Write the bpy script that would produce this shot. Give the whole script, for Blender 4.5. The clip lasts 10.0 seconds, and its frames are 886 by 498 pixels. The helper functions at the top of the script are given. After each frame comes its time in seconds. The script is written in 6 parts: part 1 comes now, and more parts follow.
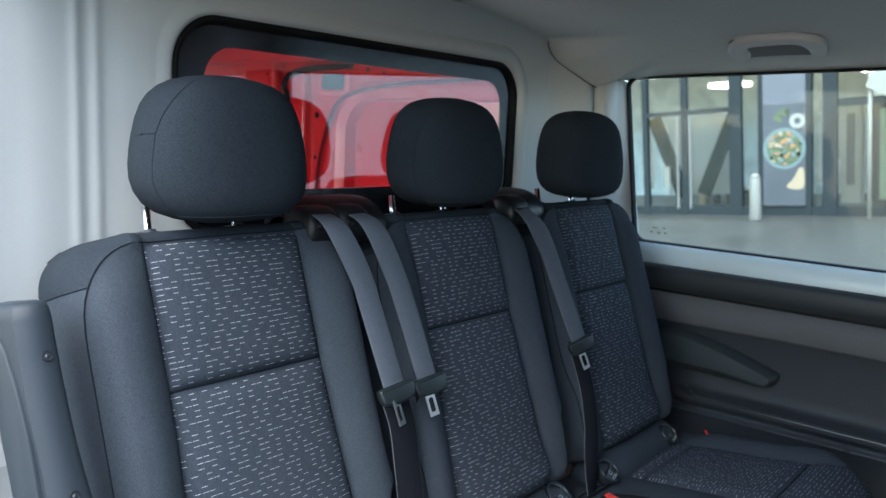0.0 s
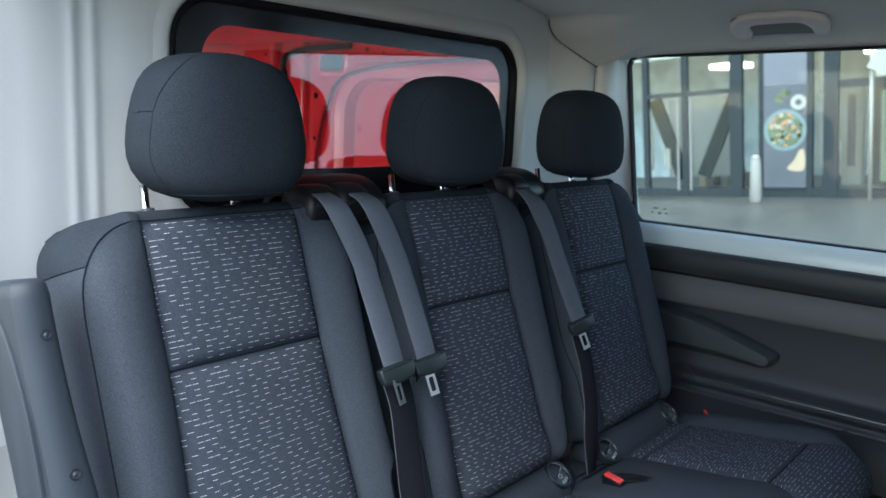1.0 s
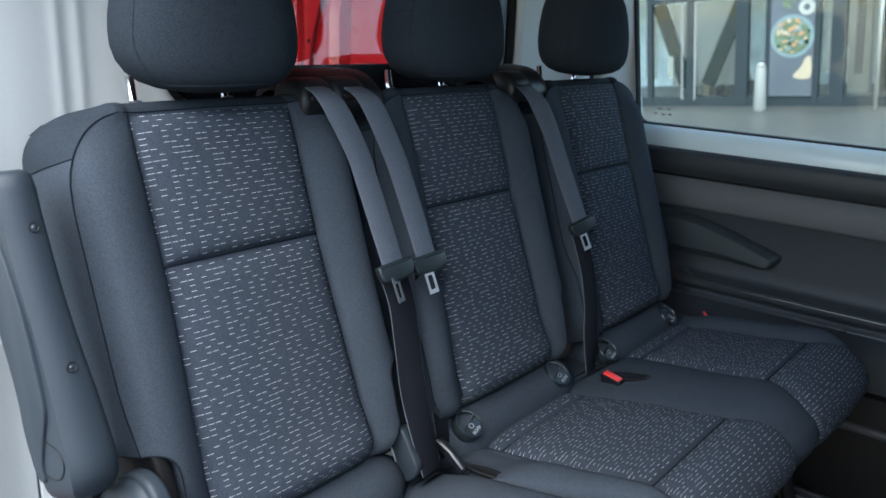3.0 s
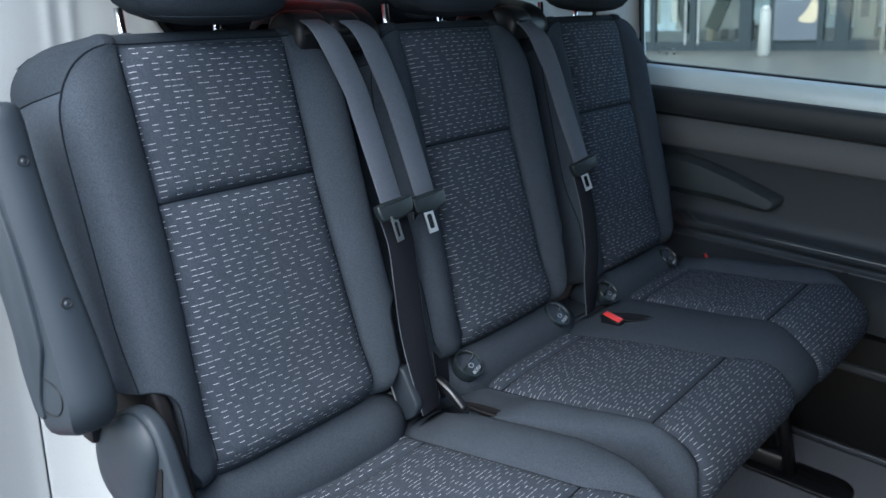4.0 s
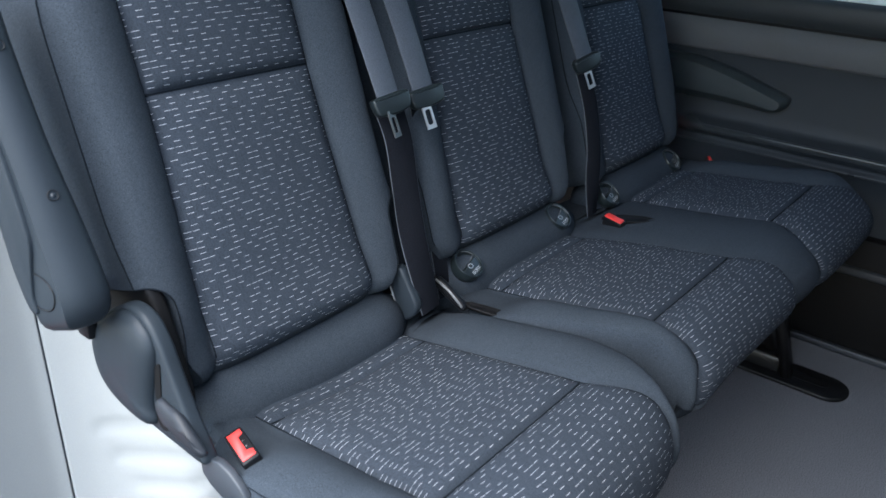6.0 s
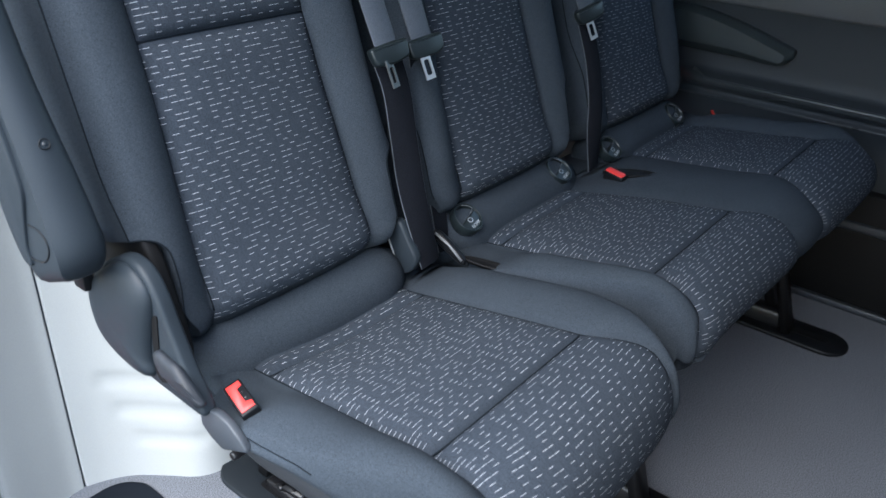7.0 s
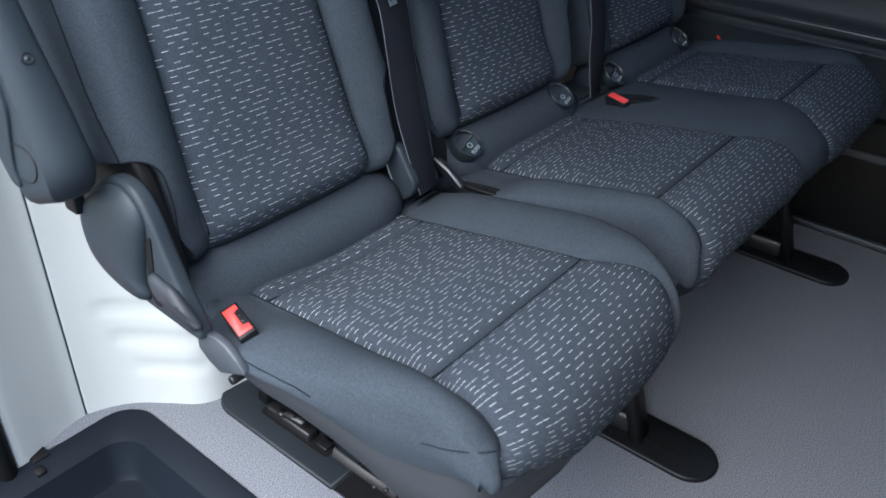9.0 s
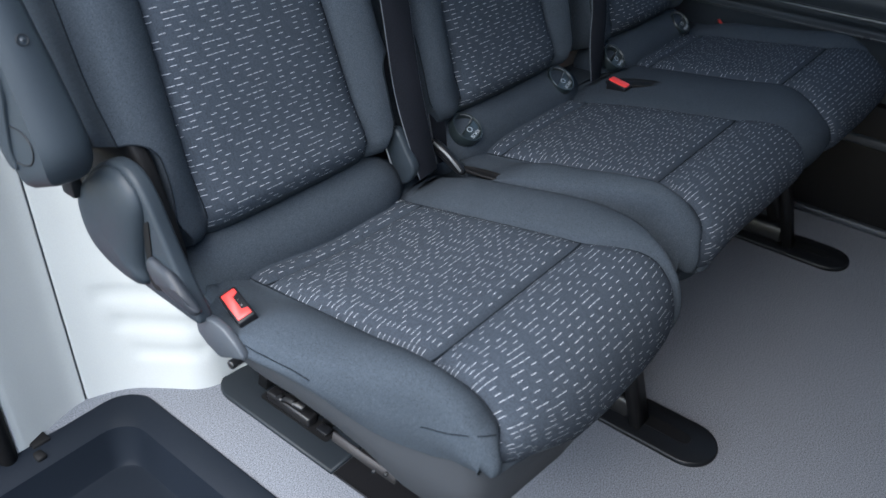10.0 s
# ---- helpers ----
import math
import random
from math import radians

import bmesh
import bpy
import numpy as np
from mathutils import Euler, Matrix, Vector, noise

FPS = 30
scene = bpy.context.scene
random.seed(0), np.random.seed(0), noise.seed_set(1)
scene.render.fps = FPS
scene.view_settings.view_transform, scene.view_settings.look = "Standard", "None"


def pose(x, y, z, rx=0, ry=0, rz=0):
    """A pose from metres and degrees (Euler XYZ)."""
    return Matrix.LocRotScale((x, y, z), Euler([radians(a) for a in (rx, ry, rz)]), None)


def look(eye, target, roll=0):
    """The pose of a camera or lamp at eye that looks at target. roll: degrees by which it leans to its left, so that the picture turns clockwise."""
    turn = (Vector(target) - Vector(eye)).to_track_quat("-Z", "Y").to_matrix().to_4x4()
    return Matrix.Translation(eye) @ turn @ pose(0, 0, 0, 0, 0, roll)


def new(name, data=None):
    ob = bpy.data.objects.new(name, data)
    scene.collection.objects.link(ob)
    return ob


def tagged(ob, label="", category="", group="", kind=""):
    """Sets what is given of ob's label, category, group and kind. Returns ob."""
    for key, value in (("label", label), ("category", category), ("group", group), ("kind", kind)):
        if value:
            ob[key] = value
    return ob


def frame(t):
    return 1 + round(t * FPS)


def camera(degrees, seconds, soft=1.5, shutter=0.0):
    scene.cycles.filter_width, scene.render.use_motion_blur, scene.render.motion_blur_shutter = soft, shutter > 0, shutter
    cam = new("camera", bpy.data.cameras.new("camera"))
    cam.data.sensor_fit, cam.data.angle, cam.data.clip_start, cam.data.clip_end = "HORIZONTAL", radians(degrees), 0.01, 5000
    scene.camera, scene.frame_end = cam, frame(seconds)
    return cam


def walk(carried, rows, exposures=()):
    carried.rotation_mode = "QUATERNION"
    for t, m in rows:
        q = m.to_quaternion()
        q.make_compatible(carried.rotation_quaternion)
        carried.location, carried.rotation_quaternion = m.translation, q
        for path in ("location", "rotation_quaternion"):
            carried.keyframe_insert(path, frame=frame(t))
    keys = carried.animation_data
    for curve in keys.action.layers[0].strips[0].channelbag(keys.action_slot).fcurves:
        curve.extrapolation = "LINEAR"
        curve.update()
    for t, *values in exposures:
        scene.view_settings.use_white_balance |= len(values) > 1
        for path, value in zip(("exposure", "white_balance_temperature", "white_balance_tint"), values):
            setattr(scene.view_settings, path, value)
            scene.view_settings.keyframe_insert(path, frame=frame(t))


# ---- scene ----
# The camera stands in the sliding-door opening of a van. x runs across the van from the door to the far side, y to the rear, z up from the cabin floor.
cam = camera(57.86, 10.0)
cam.data.dof.use_dof = True
cam.data.dof.focus_distance, cam.data.dof.aperture_fstop = 1.20, 6.3
PATH = [
    (0, -0.6582, -0.8654, 1.1399, -50.825, -8.332, 2.624),
    (0.5, -0.6566, -0.8636, 1.1380, -50.863, -8.778, 2.598),
    (1, -0.6548, -0.8624, 1.1339, -50.899, -9.574, 2.577),
    (1.5, -0.6515, -0.8608, 1.1285, -50.943, -10.693, 2.521),
    (2, -0.6473, -0.8581, 1.1204, -51.019, -12.273, 2.422),
    (2.5, -0.6425, -0.8547, 1.1128, -51.104, -13.976, 2.395),
    (4, -0.6290, -0.8470, 1.0844, -51.329, -19.390, 2.204),
    (4.5, -0.6252, -0.8447, 1.0756, -51.407, -21.173, 2.183),
    (5, -0.6217, -0.8424, 1.0657, -51.499, -22.839, 2.129),
    (5.5, -0.6193, -0.8399, 1.0587, -51.594, -24.125, 2.112),
    (7, -0.6113, -0.8364, 1.0379, -51.746, -28.332, 2.076),
    (7.5, -0.6094, -0.8352, 1.0307, -51.820, -29.590, 2.044),
    (8, -0.6078, -0.8342, 1.0240, -51.903, -30.856, 2.078),
    (8.5, -0.6061, -0.8333, 1.0182, -51.943, -31.856, 2.024),
    (9, -0.6054, -0.8324, 1.0131, -52.024, -32.769, 2.073),
    (9.5, -0.6041, -0.8323, 1.0095, -52.026, -33.397, 2.020),
    (10, -0.6040, -0.8317, 1.0077, -52.080, -33.683, 2.084),
]
walk(cam, [(t, pose(x, y, z, 90 + pitch, 0, yaw) @ pose(0, 0, 0, 0, 0, roll)) for t, x, y, z, yaw, pitch, roll in PATH],
     exposures=[(0.0, 2.81, 7200, 10), (2.5, 2.79, 7150, 10), (5.0, 2.70, 7000, 10), (10.0, 2.63, 7150, 10)])

# ---- light ----
world = bpy.data.worlds.new("overcast_sky")
scene.world = world
world.use_nodes = True
wn = world.node_tree.nodes
sky = wn.new("ShaderNodeTexSky")
sky.sky_type, sky.sun_disc = "NISHITA", False
sky.sun_elevation, sky.sun_rotation = radians(57), radians(260)
sky.air_density, sky.dust_density, sky.ozone_density = 0.9, 0.8, 0.8
wn["Background"].inputs["Strength"].default_value = 0.15
world.node_tree.links.new(sky.outputs[0], wn["Background"].inputs["Color"])
sun = new("sun", bpy.data.lights.new("sun", "SUN"))
sun.data.energy, sun.data.angle, sun.data.color = 1.52, radians(68), (0.90, 0.98, 1.06)
sun.matrix_world = look((-9.2, -1.5, 14.6), (0, 0, 0.5))


# ---- materials ----
def mat(name, color, rough=0.6, metal=0.0, spec=0.5, var=0.15, var_scale=8.0, grain=0.0, grain_scale=600.0, bump=0.0, coat=0.0):
    m = bpy.data.materials.new(name)
    m.use_nodes = True
    nt = m.node_tree
    n, l = nt.nodes, nt.links
    b = n["Principled BSDF"]
    b.inputs["Roughness"].default_value = rough
    b.inputs["Metallic"].default_value = metal
    b.inputs["Specular IOR Level"].default_value = spec
    b.inputs["Coat Weight"].default_value = coat
    b.inputs["Coat Roughness"].default_value = 0.08
    tc = n.new("ShaderNodeTexCoord")
    big = n.new("ShaderNodeTexNoise")
    big.inputs["Scale"].default_value = var_scale
    big.inputs["Detail"].default_value = 5.0
    l.new(tc.outputs["Object"], big.inputs["Vector"])
    fine = n.new("ShaderNodeTexNoise")
    fine.inputs["Scale"].default_value = grain_scale
    fine.inputs["Detail"].default_value = 3.0
    l.new(tc.outputs["Object"], fine.inputs["Vector"])
    mix = n.new("ShaderNodeMix")
    mix.data_type = "RGBA"
    lo = [c * (1 - var) for c in color]
    hi = [min(1, c * (1 + var)) for c in color]
    mix.inputs[6].default_value = (*lo, 1)
    mix.inputs[7].default_value = (*hi, 1)
    l.new(big.outputs["Fac"], mix.inputs[0])
    out = mix.outputs[2]
    if grain:
        g = n.new("ShaderNodeMix")
        g.data_type, g.blend_type = "RGBA", "MULTIPLY"
        ramp = n.new("ShaderNodeMapRange")
        ramp.inputs[1].default_value, ramp.inputs[2].default_value = 0.3, 0.7
        ramp.inputs[3].default_value, ramp.inputs[4].default_value = 1 - grain, 1 + grain
        l.new(fine.outputs["Fac"], ramp.inputs[0])
        g.inputs[0].default_value = 1.0
        l.new(out, g.inputs[6])
        l.new(ramp.outputs[0], g.inputs[7])
        out = g.outputs[2]
    l.new(out, b.inputs["Base Color"])
    rr = n.new("ShaderNodeMapRange")
    rr.inputs[3].default_value, rr.inputs[4].default_value = max(0.02, rough - 0.07), min(1.0, rough + 0.07)
    l.new(big.outputs["Fac"], rr.inputs[0])
    l.new(rr.outputs[0], b.inputs["Roughness"])
    if bump:
        bp = n.new("ShaderNodeBump")
        bp.inputs["Strength"].default_value = bump
        bp.inputs["Distance"].default_value = 0.001
        l.new(fine.outputs["Fac"], bp.inputs["Height"])
        l.new(bp.outputs[0], b.inputs["Normal"])
    return m


def math_node(nt, op, a, b=None):
    q = nt.nodes.new("ShaderNodeMath")
    q.operation = op
    for k, v in enumerate((a, b)):
        if v is None:
            continue
        if isinstance(v, (int, float)):
            q.inputs[k].default_value = v
        else:
            nt.links.new(v, q.inputs[k])
    return q.outputs[0]


def dash_fabric(name, base, thread):
    """Charcoal upholstery with rows of short pale stitched dashes; the UV map is in metres."""
    m = mat(name, base, rough=0.95, var=0.14, grain=0.32, grain_scale=850, bump=0.45, spec=0.08)
    nt = m.node_tree
    n, l = nt.nodes, nt.links
    b = n["Principled BSDF"]
    uv = n.new("ShaderNodeUVMap")
    uv.uv_map = "cloth"
    sep = n.new("ShaderNodeSeparateXYZ")
    l.new(uv.outputs[0], sep.inputs[0])
    ROW, CELL = 0.00718, 0.0090
    v = math_node(nt, "ADD", math_node(nt, "DIVIDE", sep.outputs[1], ROW), 200.0)
    row = math_node(nt, "FLOOR", v)
    rv = n.new("ShaderNodeTexWhiteNoise")
    rv.noise_dimensions = "1D"
    l.new(row, rv.inputs["W"])
    shift = math_node(nt, "FLOOR", math_node(nt, "MULTIPLY", rv.outputs["Value"], 5.0))
    u = math_node(nt, "ADD", math_node(nt, "DIVIDE", sep.outputs[0], CELL), math_node(nt, "ADD", shift, 300.4))
    # the weave repeats in blocks of five places, each block with one of four stitch rhythms
    group = math_node(nt, "FLOOR", math_node(nt, "DIVIDE", u, 5.0))
    place = math_node(nt, "SUBTRACT", u, math_node(nt, "MULTIPLY", group, 5.0))
    cxy = n.new("ShaderNodeCombineXYZ")
    l.new(group, cxy.inputs[0])
    l.new(row, cxy.inputs[1])
    pick = n.new("ShaderNodeTexWhiteNoise")
    pick.noise_dimensions = "2D"
    l.new(cxy.outputs[0], pick.inputs["Vector"])
    def over(x):
        return math_node(nt, "GREATER_THAN", pick.outputs["Value"], x)
    def cell(k):
        return math_node(nt, "COMPARE", math_node(nt, "FLOOR", place), float(k))
    a, b1, c1 = over(0.14), over(0.56), over(0.82)
    second = b1
    third = math_node(nt, "ADD", math_node(nt, "SUBTRACT", 1.0, b1), c1)
    fourth = math_node(nt, "ADD", math_node(nt, "SUBTRACT", 1.0, a), math_node(nt, "SUBTRACT", b1, c1))
    on = cell(0)
    for k, q in ((1, second), (2, third), (3, fourth)):
        on = math_node(nt, "ADD", on, math_node(nt, "MULTIPLY", cell(k), q))
    fu = math_node(nt, "FRACT", place)
    fv = math_node(nt, "FRACT", v)
    def soft(x, half, blur):
        q = n.new("ShaderNodeMapRange")
        q.inputs[1].default_value, q.inputs[2].default_value = half + blur, half - blur
        l.new(math_node(nt, "ABSOLUTE", math_node(nt, "SUBTRACT", x, 0.5)), q.inputs[0])
        return q.outputs[0]
    mask = math_node(nt, "MULTIPLY", math_node(nt, "MULTIPLY", on, soft(fu, 0.405, 0.03)), soft(fv, 0.038, 0.014))
    # upright threads of the ground weave
    weave = n.new("ShaderNodeTexNoise")
    weave.inputs["Scale"].default_value, weave.inputs["Detail"].default_value = 1.0, 2.0
    wv = n.new("ShaderNodeCombineXYZ")
    l.new(math_node(nt, "MULTIPLY", sep.outputs[0], 900.0), wv.inputs[0])
    l.new(math_node(nt, "MULTIPLY", sep.outputs[1], 70.0), wv.inputs[1])
    l.new(wv.outputs[0], weave.inputs["Vector"])
    wr = n.new("ShaderNodeMapRange")
    wr.inputs[1].default_value, wr.inputs[2].default_value, wr.inputs[3].default_value, wr.inputs[4].default_value = 0.3, 0.7, 0.84, 1.14
    l.new(weave.outputs["Fac"], wr.inputs[0])
    wm = n.new("ShaderNodeMix")
    wm.data_type, wm.blend_type = "RGBA", "MULTIPLY"
    wm.inputs[0].default_value = 1.0
    l.new(b.inputs["Base Color"].links[0].from_socket, wm.inputs[6])
    l.new(wr.outputs[0], wm.inputs[7])
    l.new(wm.outputs[2], b.inputs["Base Color"])
    old = b.inputs["Base Color"].links[0].from_socket
    mx = n.new("ShaderNodeMix")
    mx.data_type = "RGBA"
    mx.inputs[7].default_value = (*thread, 1)
    l.new(mask, mx.inputs[0])
    l.new(old, mx.inputs[6])
    l.new(mx.outputs[2], b.inputs["Base Color"])
    return m


M_FABRIC = mat("plain_charcoal_cloth", (0.0315, 0.0395, 0.049), rough=0.95, var=0.16, grain=0.38, grain_scale=850, bump=0.5, spec=0.08)
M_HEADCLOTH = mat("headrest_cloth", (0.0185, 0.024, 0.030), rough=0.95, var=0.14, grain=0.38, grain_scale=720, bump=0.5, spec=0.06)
M_DASH = dash_fabric("dashed_charcoal_cloth", (0.031, 0.0385, 0.0495), (0.36, 0.38, 0.41))
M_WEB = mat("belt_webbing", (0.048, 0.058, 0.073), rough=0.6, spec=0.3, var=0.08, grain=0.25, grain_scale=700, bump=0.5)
# the same webbing, darkened to paint in the shade of the gap between seats
M_WEBSHADE = mat("shaded_lap_webbing", (0.0080, 0.0090, 0.0120), rough=0.8, spec=0.06, var=0.08, grain=0.25, grain_scale=700, bump=0.5)
M_THREAD = mat("dark_seam_thread", (0.010, 0.013, 0.017), rough=0.95, spec=0.04, var=0.1)
M_EDGE = mat("satin_grey_edge", (0.15, 0.155, 0.16), rough=0.4, var=0.1)
M_BLACKPL = mat("black_plastic", (0.0062, 0.0068, 0.0082), rough=0.4, spec=0.2, var=0.1, grain=0.1, grain_scale=1200, bump=0.15)
M_GREYPL = mat("charcoal_plastic", (0.030, 0.036, 0.044), rough=0.48, var=0.08, grain=0.1, grain_scale=1200, bump=0.2)
M_ARM = mat("armrest_plastic", (0.018, 0.024, 0.030), rough=0.45, spec=0.2, var=0.08, grain=0.12, grain_scale=1200, bump=0.2)
M_DOORPL = mat("door_card_plastic", (0.027, 0.033, 0.037), rough=0.5, spec=0.3, var=0.08, grain=0.1, grain_scale=1200, bump=0.2)
M_BAND = mat("door_card_band", (0.092, 0.096, 0.100), rough=0.7, var=0.08, grain=0.15, grain_scale=900, bump=0.3)
M_TONGUE = mat("tongue_plastic", (0.010, 0.015, 0.017), rough=0.34, spec=0.45, var=0.08, grain=0.1, grain_scale=1200, bump=0.15)
M_CHROME = mat("polished_steel", (0.75, 0.76, 0.78), rough=0.14, metal=1.0, var=0.05)
M_BLADE = mat("zinc_tongue_steel", (0.60, 0.62, 0.62), rough=0.3, metal=0.8, var=0.05)
M_STEEL = mat("brushed_steel", (0.45, 0.46, 0.48), rough=0.35, metal=1.0, var=0.1)
# blade steel with a dark reflection painted into its base colour
M_BLADEDARK = mat("dark_reflection_steel", (0.09, 0.095, 0.10), rough=0.45, metal=0.7, var=0.1)
M_DARKMETAL = mat("black_coated_steel", (0.006, 0.006, 0.007), rough=0.4, var=0.1, spec=0.5)
M_RED = mat("red_buckle_plastic", (0.60, 0.040, 0.036), rough=0.4, var=0.05)
M_LINER = mat("pale_grey_headliner", (0.54, 0.555, 0.53), rough=0.95, var=0.05, grain=0.12, grain_scale=700, bump=0.3, spec=0.2)
M_TRIM = mat("pale_grey_trim", (0.515, 0.525, 0.505), rough=0.42, spec=0.4, var=0.04, grain=0.05, grain_scale=900, bump=0.15)
M_WHITE = mat("white_painted_panel", (0.365, 0.373, 0.365), rough=0.55, spec=0.25, var=0.03, grain=0.03, grain_scale=500, bump=0.05)
M_GRIP = mat("pale_grey_handle", (0.50, 0.50, 0.485), rough=0.4, var=0.04, grain=0.05, grain_scale=900, bump=0.1)
M_CARPET = mat("grey_needle_felt", (0.138, 0.147, 0.165), rough=0.95, var=0.12, var_scale=3.0, grain=0.55, grain_scale=480, bump=0.18, spec=0.1)
M_REDPAINT = mat("red_body_paint", (0.55, 0.012, 0.022), rough=0.30, var=0.06, coat=0.6)
M_SILL = mat("window_sill_paint", (0.58, 0.70, 0.72), rough=0.35, var=0.04, coat=0.2)
M_RUBBER = mat("black_rubber", (0.006, 0.006, 0.0065), rough=0.6, spec=0.15, var=0.1)
M_STEP = mat("step_plastic", (0.0070, 0.0095, 0.0135), rough=0.42, spec=0.07, var=0.1, grain=0.12, grain_scale=900, bump=0.2)
M_FRIT = mat("black_glass_border", (0.004, 0.005, 0.007), rough=0.16, var=0.1, spec=0.6)
M_GROUND = mat("pale_stone_paving", (0.045, 0.046, 0.043), rough=0.4, var=0.42, var_scale=0.9, grain=0.22, grain_scale=6, bump=0.3)
M_FRAME = mat("dark_facade_frame", (0.020, 0.027, 0.031), rough=0.6, spec=0.12, var=0.1)
M_CONC = mat("pale_facade_panel", (0.105, 0.113, 0.113), rough=0.7, var=0.15, var_scale=1.5)
M_WHITEPL = mat("white_bollard_paint", (0.17, 0.17, 0.16), rough=0.5, var=0.06)


def glass(name, tint=(1, 1, 1), gloss=0.06, rough=0.0):
    m = bpy.data.materials.new(name)
    m.use_nodes = True
    nt = m.node_tree
    nt.nodes.clear()
    o = nt.nodes.new("ShaderNodeOutputMaterial")
    t = nt.nodes.new("ShaderNodeBsdfTransparent")
    t.inputs[0].default_value = (*tint, 1)
    g = nt.nodes.new("ShaderNodeBsdfGlossy")
    g.inputs["Roughness"].default_value = rough
    mx = nt.nodes.new("ShaderNodeMixShader")
    mx.inputs[0].default_value = gloss
    nt.links.new(t.outputs[0], mx.inputs[1])
    nt.links.new(g.outputs[0], mx.inputs[2])
    nt.links.new(mx.outputs[0], o.inputs[0])
    return m


M_GLASS = glass("side_window_glass", (0.88, 0.955, 0.94), 0.009)
M_PARTGLASS = glass("partition_window_glass", (0.93, 0.94, 0.94), 0.19)
M_SHOPGLASS = glass("shop_glass", (0.92, 0.95, 0.95), 0.035)


# ---- mesh helpers ----
def part(name, bm, material, parent=None, label="", smooth=True):
    me = bpy.data.meshes.new(name)
    bm.normal_update()
    bm.to_mesh(me)
    bm.free()
    for p in me.polygons:
        p.use_smooth = smooth
    ob = new(name, me)
    for q in material if isinstance(material, (list, tuple)) else (material,):
        me.materials.append(q)
    if parent:
        ob.parent = parent
    if label:
        tagged(ob, label)
    return ob


def thing(name, label, category, at=(0, 0, 0), group="", kind=""):
    ob = new(name)
    ob.location = at
    return tagged(ob, label, category, group, kind)


def sharpen(ob, angle=35):
    """Smooth faces with crisp creases past the angle."""
    ob.data.set_sharp_from_angle(angle=radians(angle))
    return ob


def box(x0, x1, y0, y1, z0, z1, bevel=0.0, seg=2, m=None):
    bm = bmesh.new()
    bmesh.ops.create_cube(bm, size=1)
    for v in bm.verts:
        v.co = ((x0 + x1) / 2 + v.co.x * (x1 - x0), (y0 + y1) / 2 + v.co.y * (y1 - y0), (z0 + z1) / 2 + v.co.z * (z1 - z0))
    if bevel:
        bmesh.ops.bevel(bm, geom=bm.edges[:], offset=bevel, segments=seg, profile=0.5, affect="EDGES")
    if m:
        bm.transform(m)
    return bm


def cyl(a, b, r, r2=None, n=20, bevel=0.0):
    """A rod from a to b."""
    a, b = Vector(a), Vector(b)
    bm = bmesh.new()
    bmesh.ops.create_cone(bm, cap_ends=True, segments=n, radius1=r, radius2=r if r2 is None else r2, depth=(b - a).length)
    if bevel:
        bmesh.ops.bevel(bm, geom=[e for e in bm.edges if len(e.link_faces) == 2 and any(len(f.verts) > 4 for f in e.link_faces)], offset=bevel, segments=2, profile=0.5, affect="EDGES")
    bm.transform(Matrix.Translation((a + b) / 2) @ (b - a).to_track_quat("Z", "Y").to_matrix().to_4x4())
    return bm


def loft(rows, close_cols=False, cap=False, uvs=None):
    """A skin over rows of points. uvs: rows of (u, v) in metres."""
    bm = bmesh.new()
    vs = [[bm.verts.new(p) for p in r] for r in rows]
    layer = bm.loops.layers.uv.new("cloth") if uvs else None
    n = len(rows[0])
    for i in range(len(rows) - 1):
        for j in range(n if close_cols else n - 1):
            k = (j + 1) % n
            f = bm.faces.new((vs[i][j], vs[i][k], vs[i + 1][k], vs[i + 1][j]))
            if layer:
                for lp, (a, b) in zip(f.loops, ((i, j), (i, k), (i + 1, k), (i + 1, j))):
                    lp[layer].uv = uvs[a][b]
    if cap:
        bm.faces.new(vs[0][::-1])
        bm.faces.new(vs[-1])
    return bm


def slab(outline, depth, bevel=0.0, seg=2, m=None):
    """A flat outline in local xy, drawn out along z by depth, its rims rounded."""
    bm = bmesh.new()
    f = bm.faces.new([bm.verts.new((x, y, 0)) for x, y in outline])
    r = bmesh.ops.extrude_face_region(bm, geom=[f])
    bmesh.ops.translate(bm, verts=[g for g in r["geom"] if isinstance(g, bmesh.types.BMVert)], vec=(0, 0, depth))
    bmesh.ops.recalc_face_normals(bm, faces=bm.faces[:])
    if bevel:
        rim = [e for e in bm.edges if abs(e.verts[0].co.z - e.verts[1].co.z) < 1e-6]
        bmesh.ops.bevel(bm, geom=rim, offset=bevel, segments=seg, profile=0.5, affect="EDGES")
    if m:
        bm.transform(m)
    return bm


def smooth_curve(pts, n=8, closed=True):
    """Points on a rounded curve through the given ones (Catmull-Rom)."""
    out, k = [], len(pts)
    rng = range(k) if closed else range(k - 1)
    for i in rng:
        p = [Vector(pts[(i + d) % k] if closed else pts[min(max(i + d, 0), k - 1)]) for d in (-1, 0, 1, 2)]
        for s in range(n):
            t = s / n
            out.append(tuple(0.5 * (2 * p[1] + (p[2] - p[0]) * t + (2 * p[0] - 5 * p[1] + 4 * p[2] - p[3]) * t * t + (3 * p[1] - p[0] - 3 * p[2] + p[3]) * t ** 3)))
    if not closed:
        out.append(tuple(pts[-1]))
    return out


def round_rect(x0, x1, y0, y1, r, n=8):
    out = []
    for cx, cy, a in ((x1 - r, y1 - r, 0), (x0 + r, y1 - r, 90), (x0 + r, y0 + r, 180), (x1 - r, y0 + r, 270)):
        for k in range(n + 1):
            q = radians(a + 90 * k / n)
            out.append((cx + r * math.cos(q), cy + r * math.sin(q)))
    return out


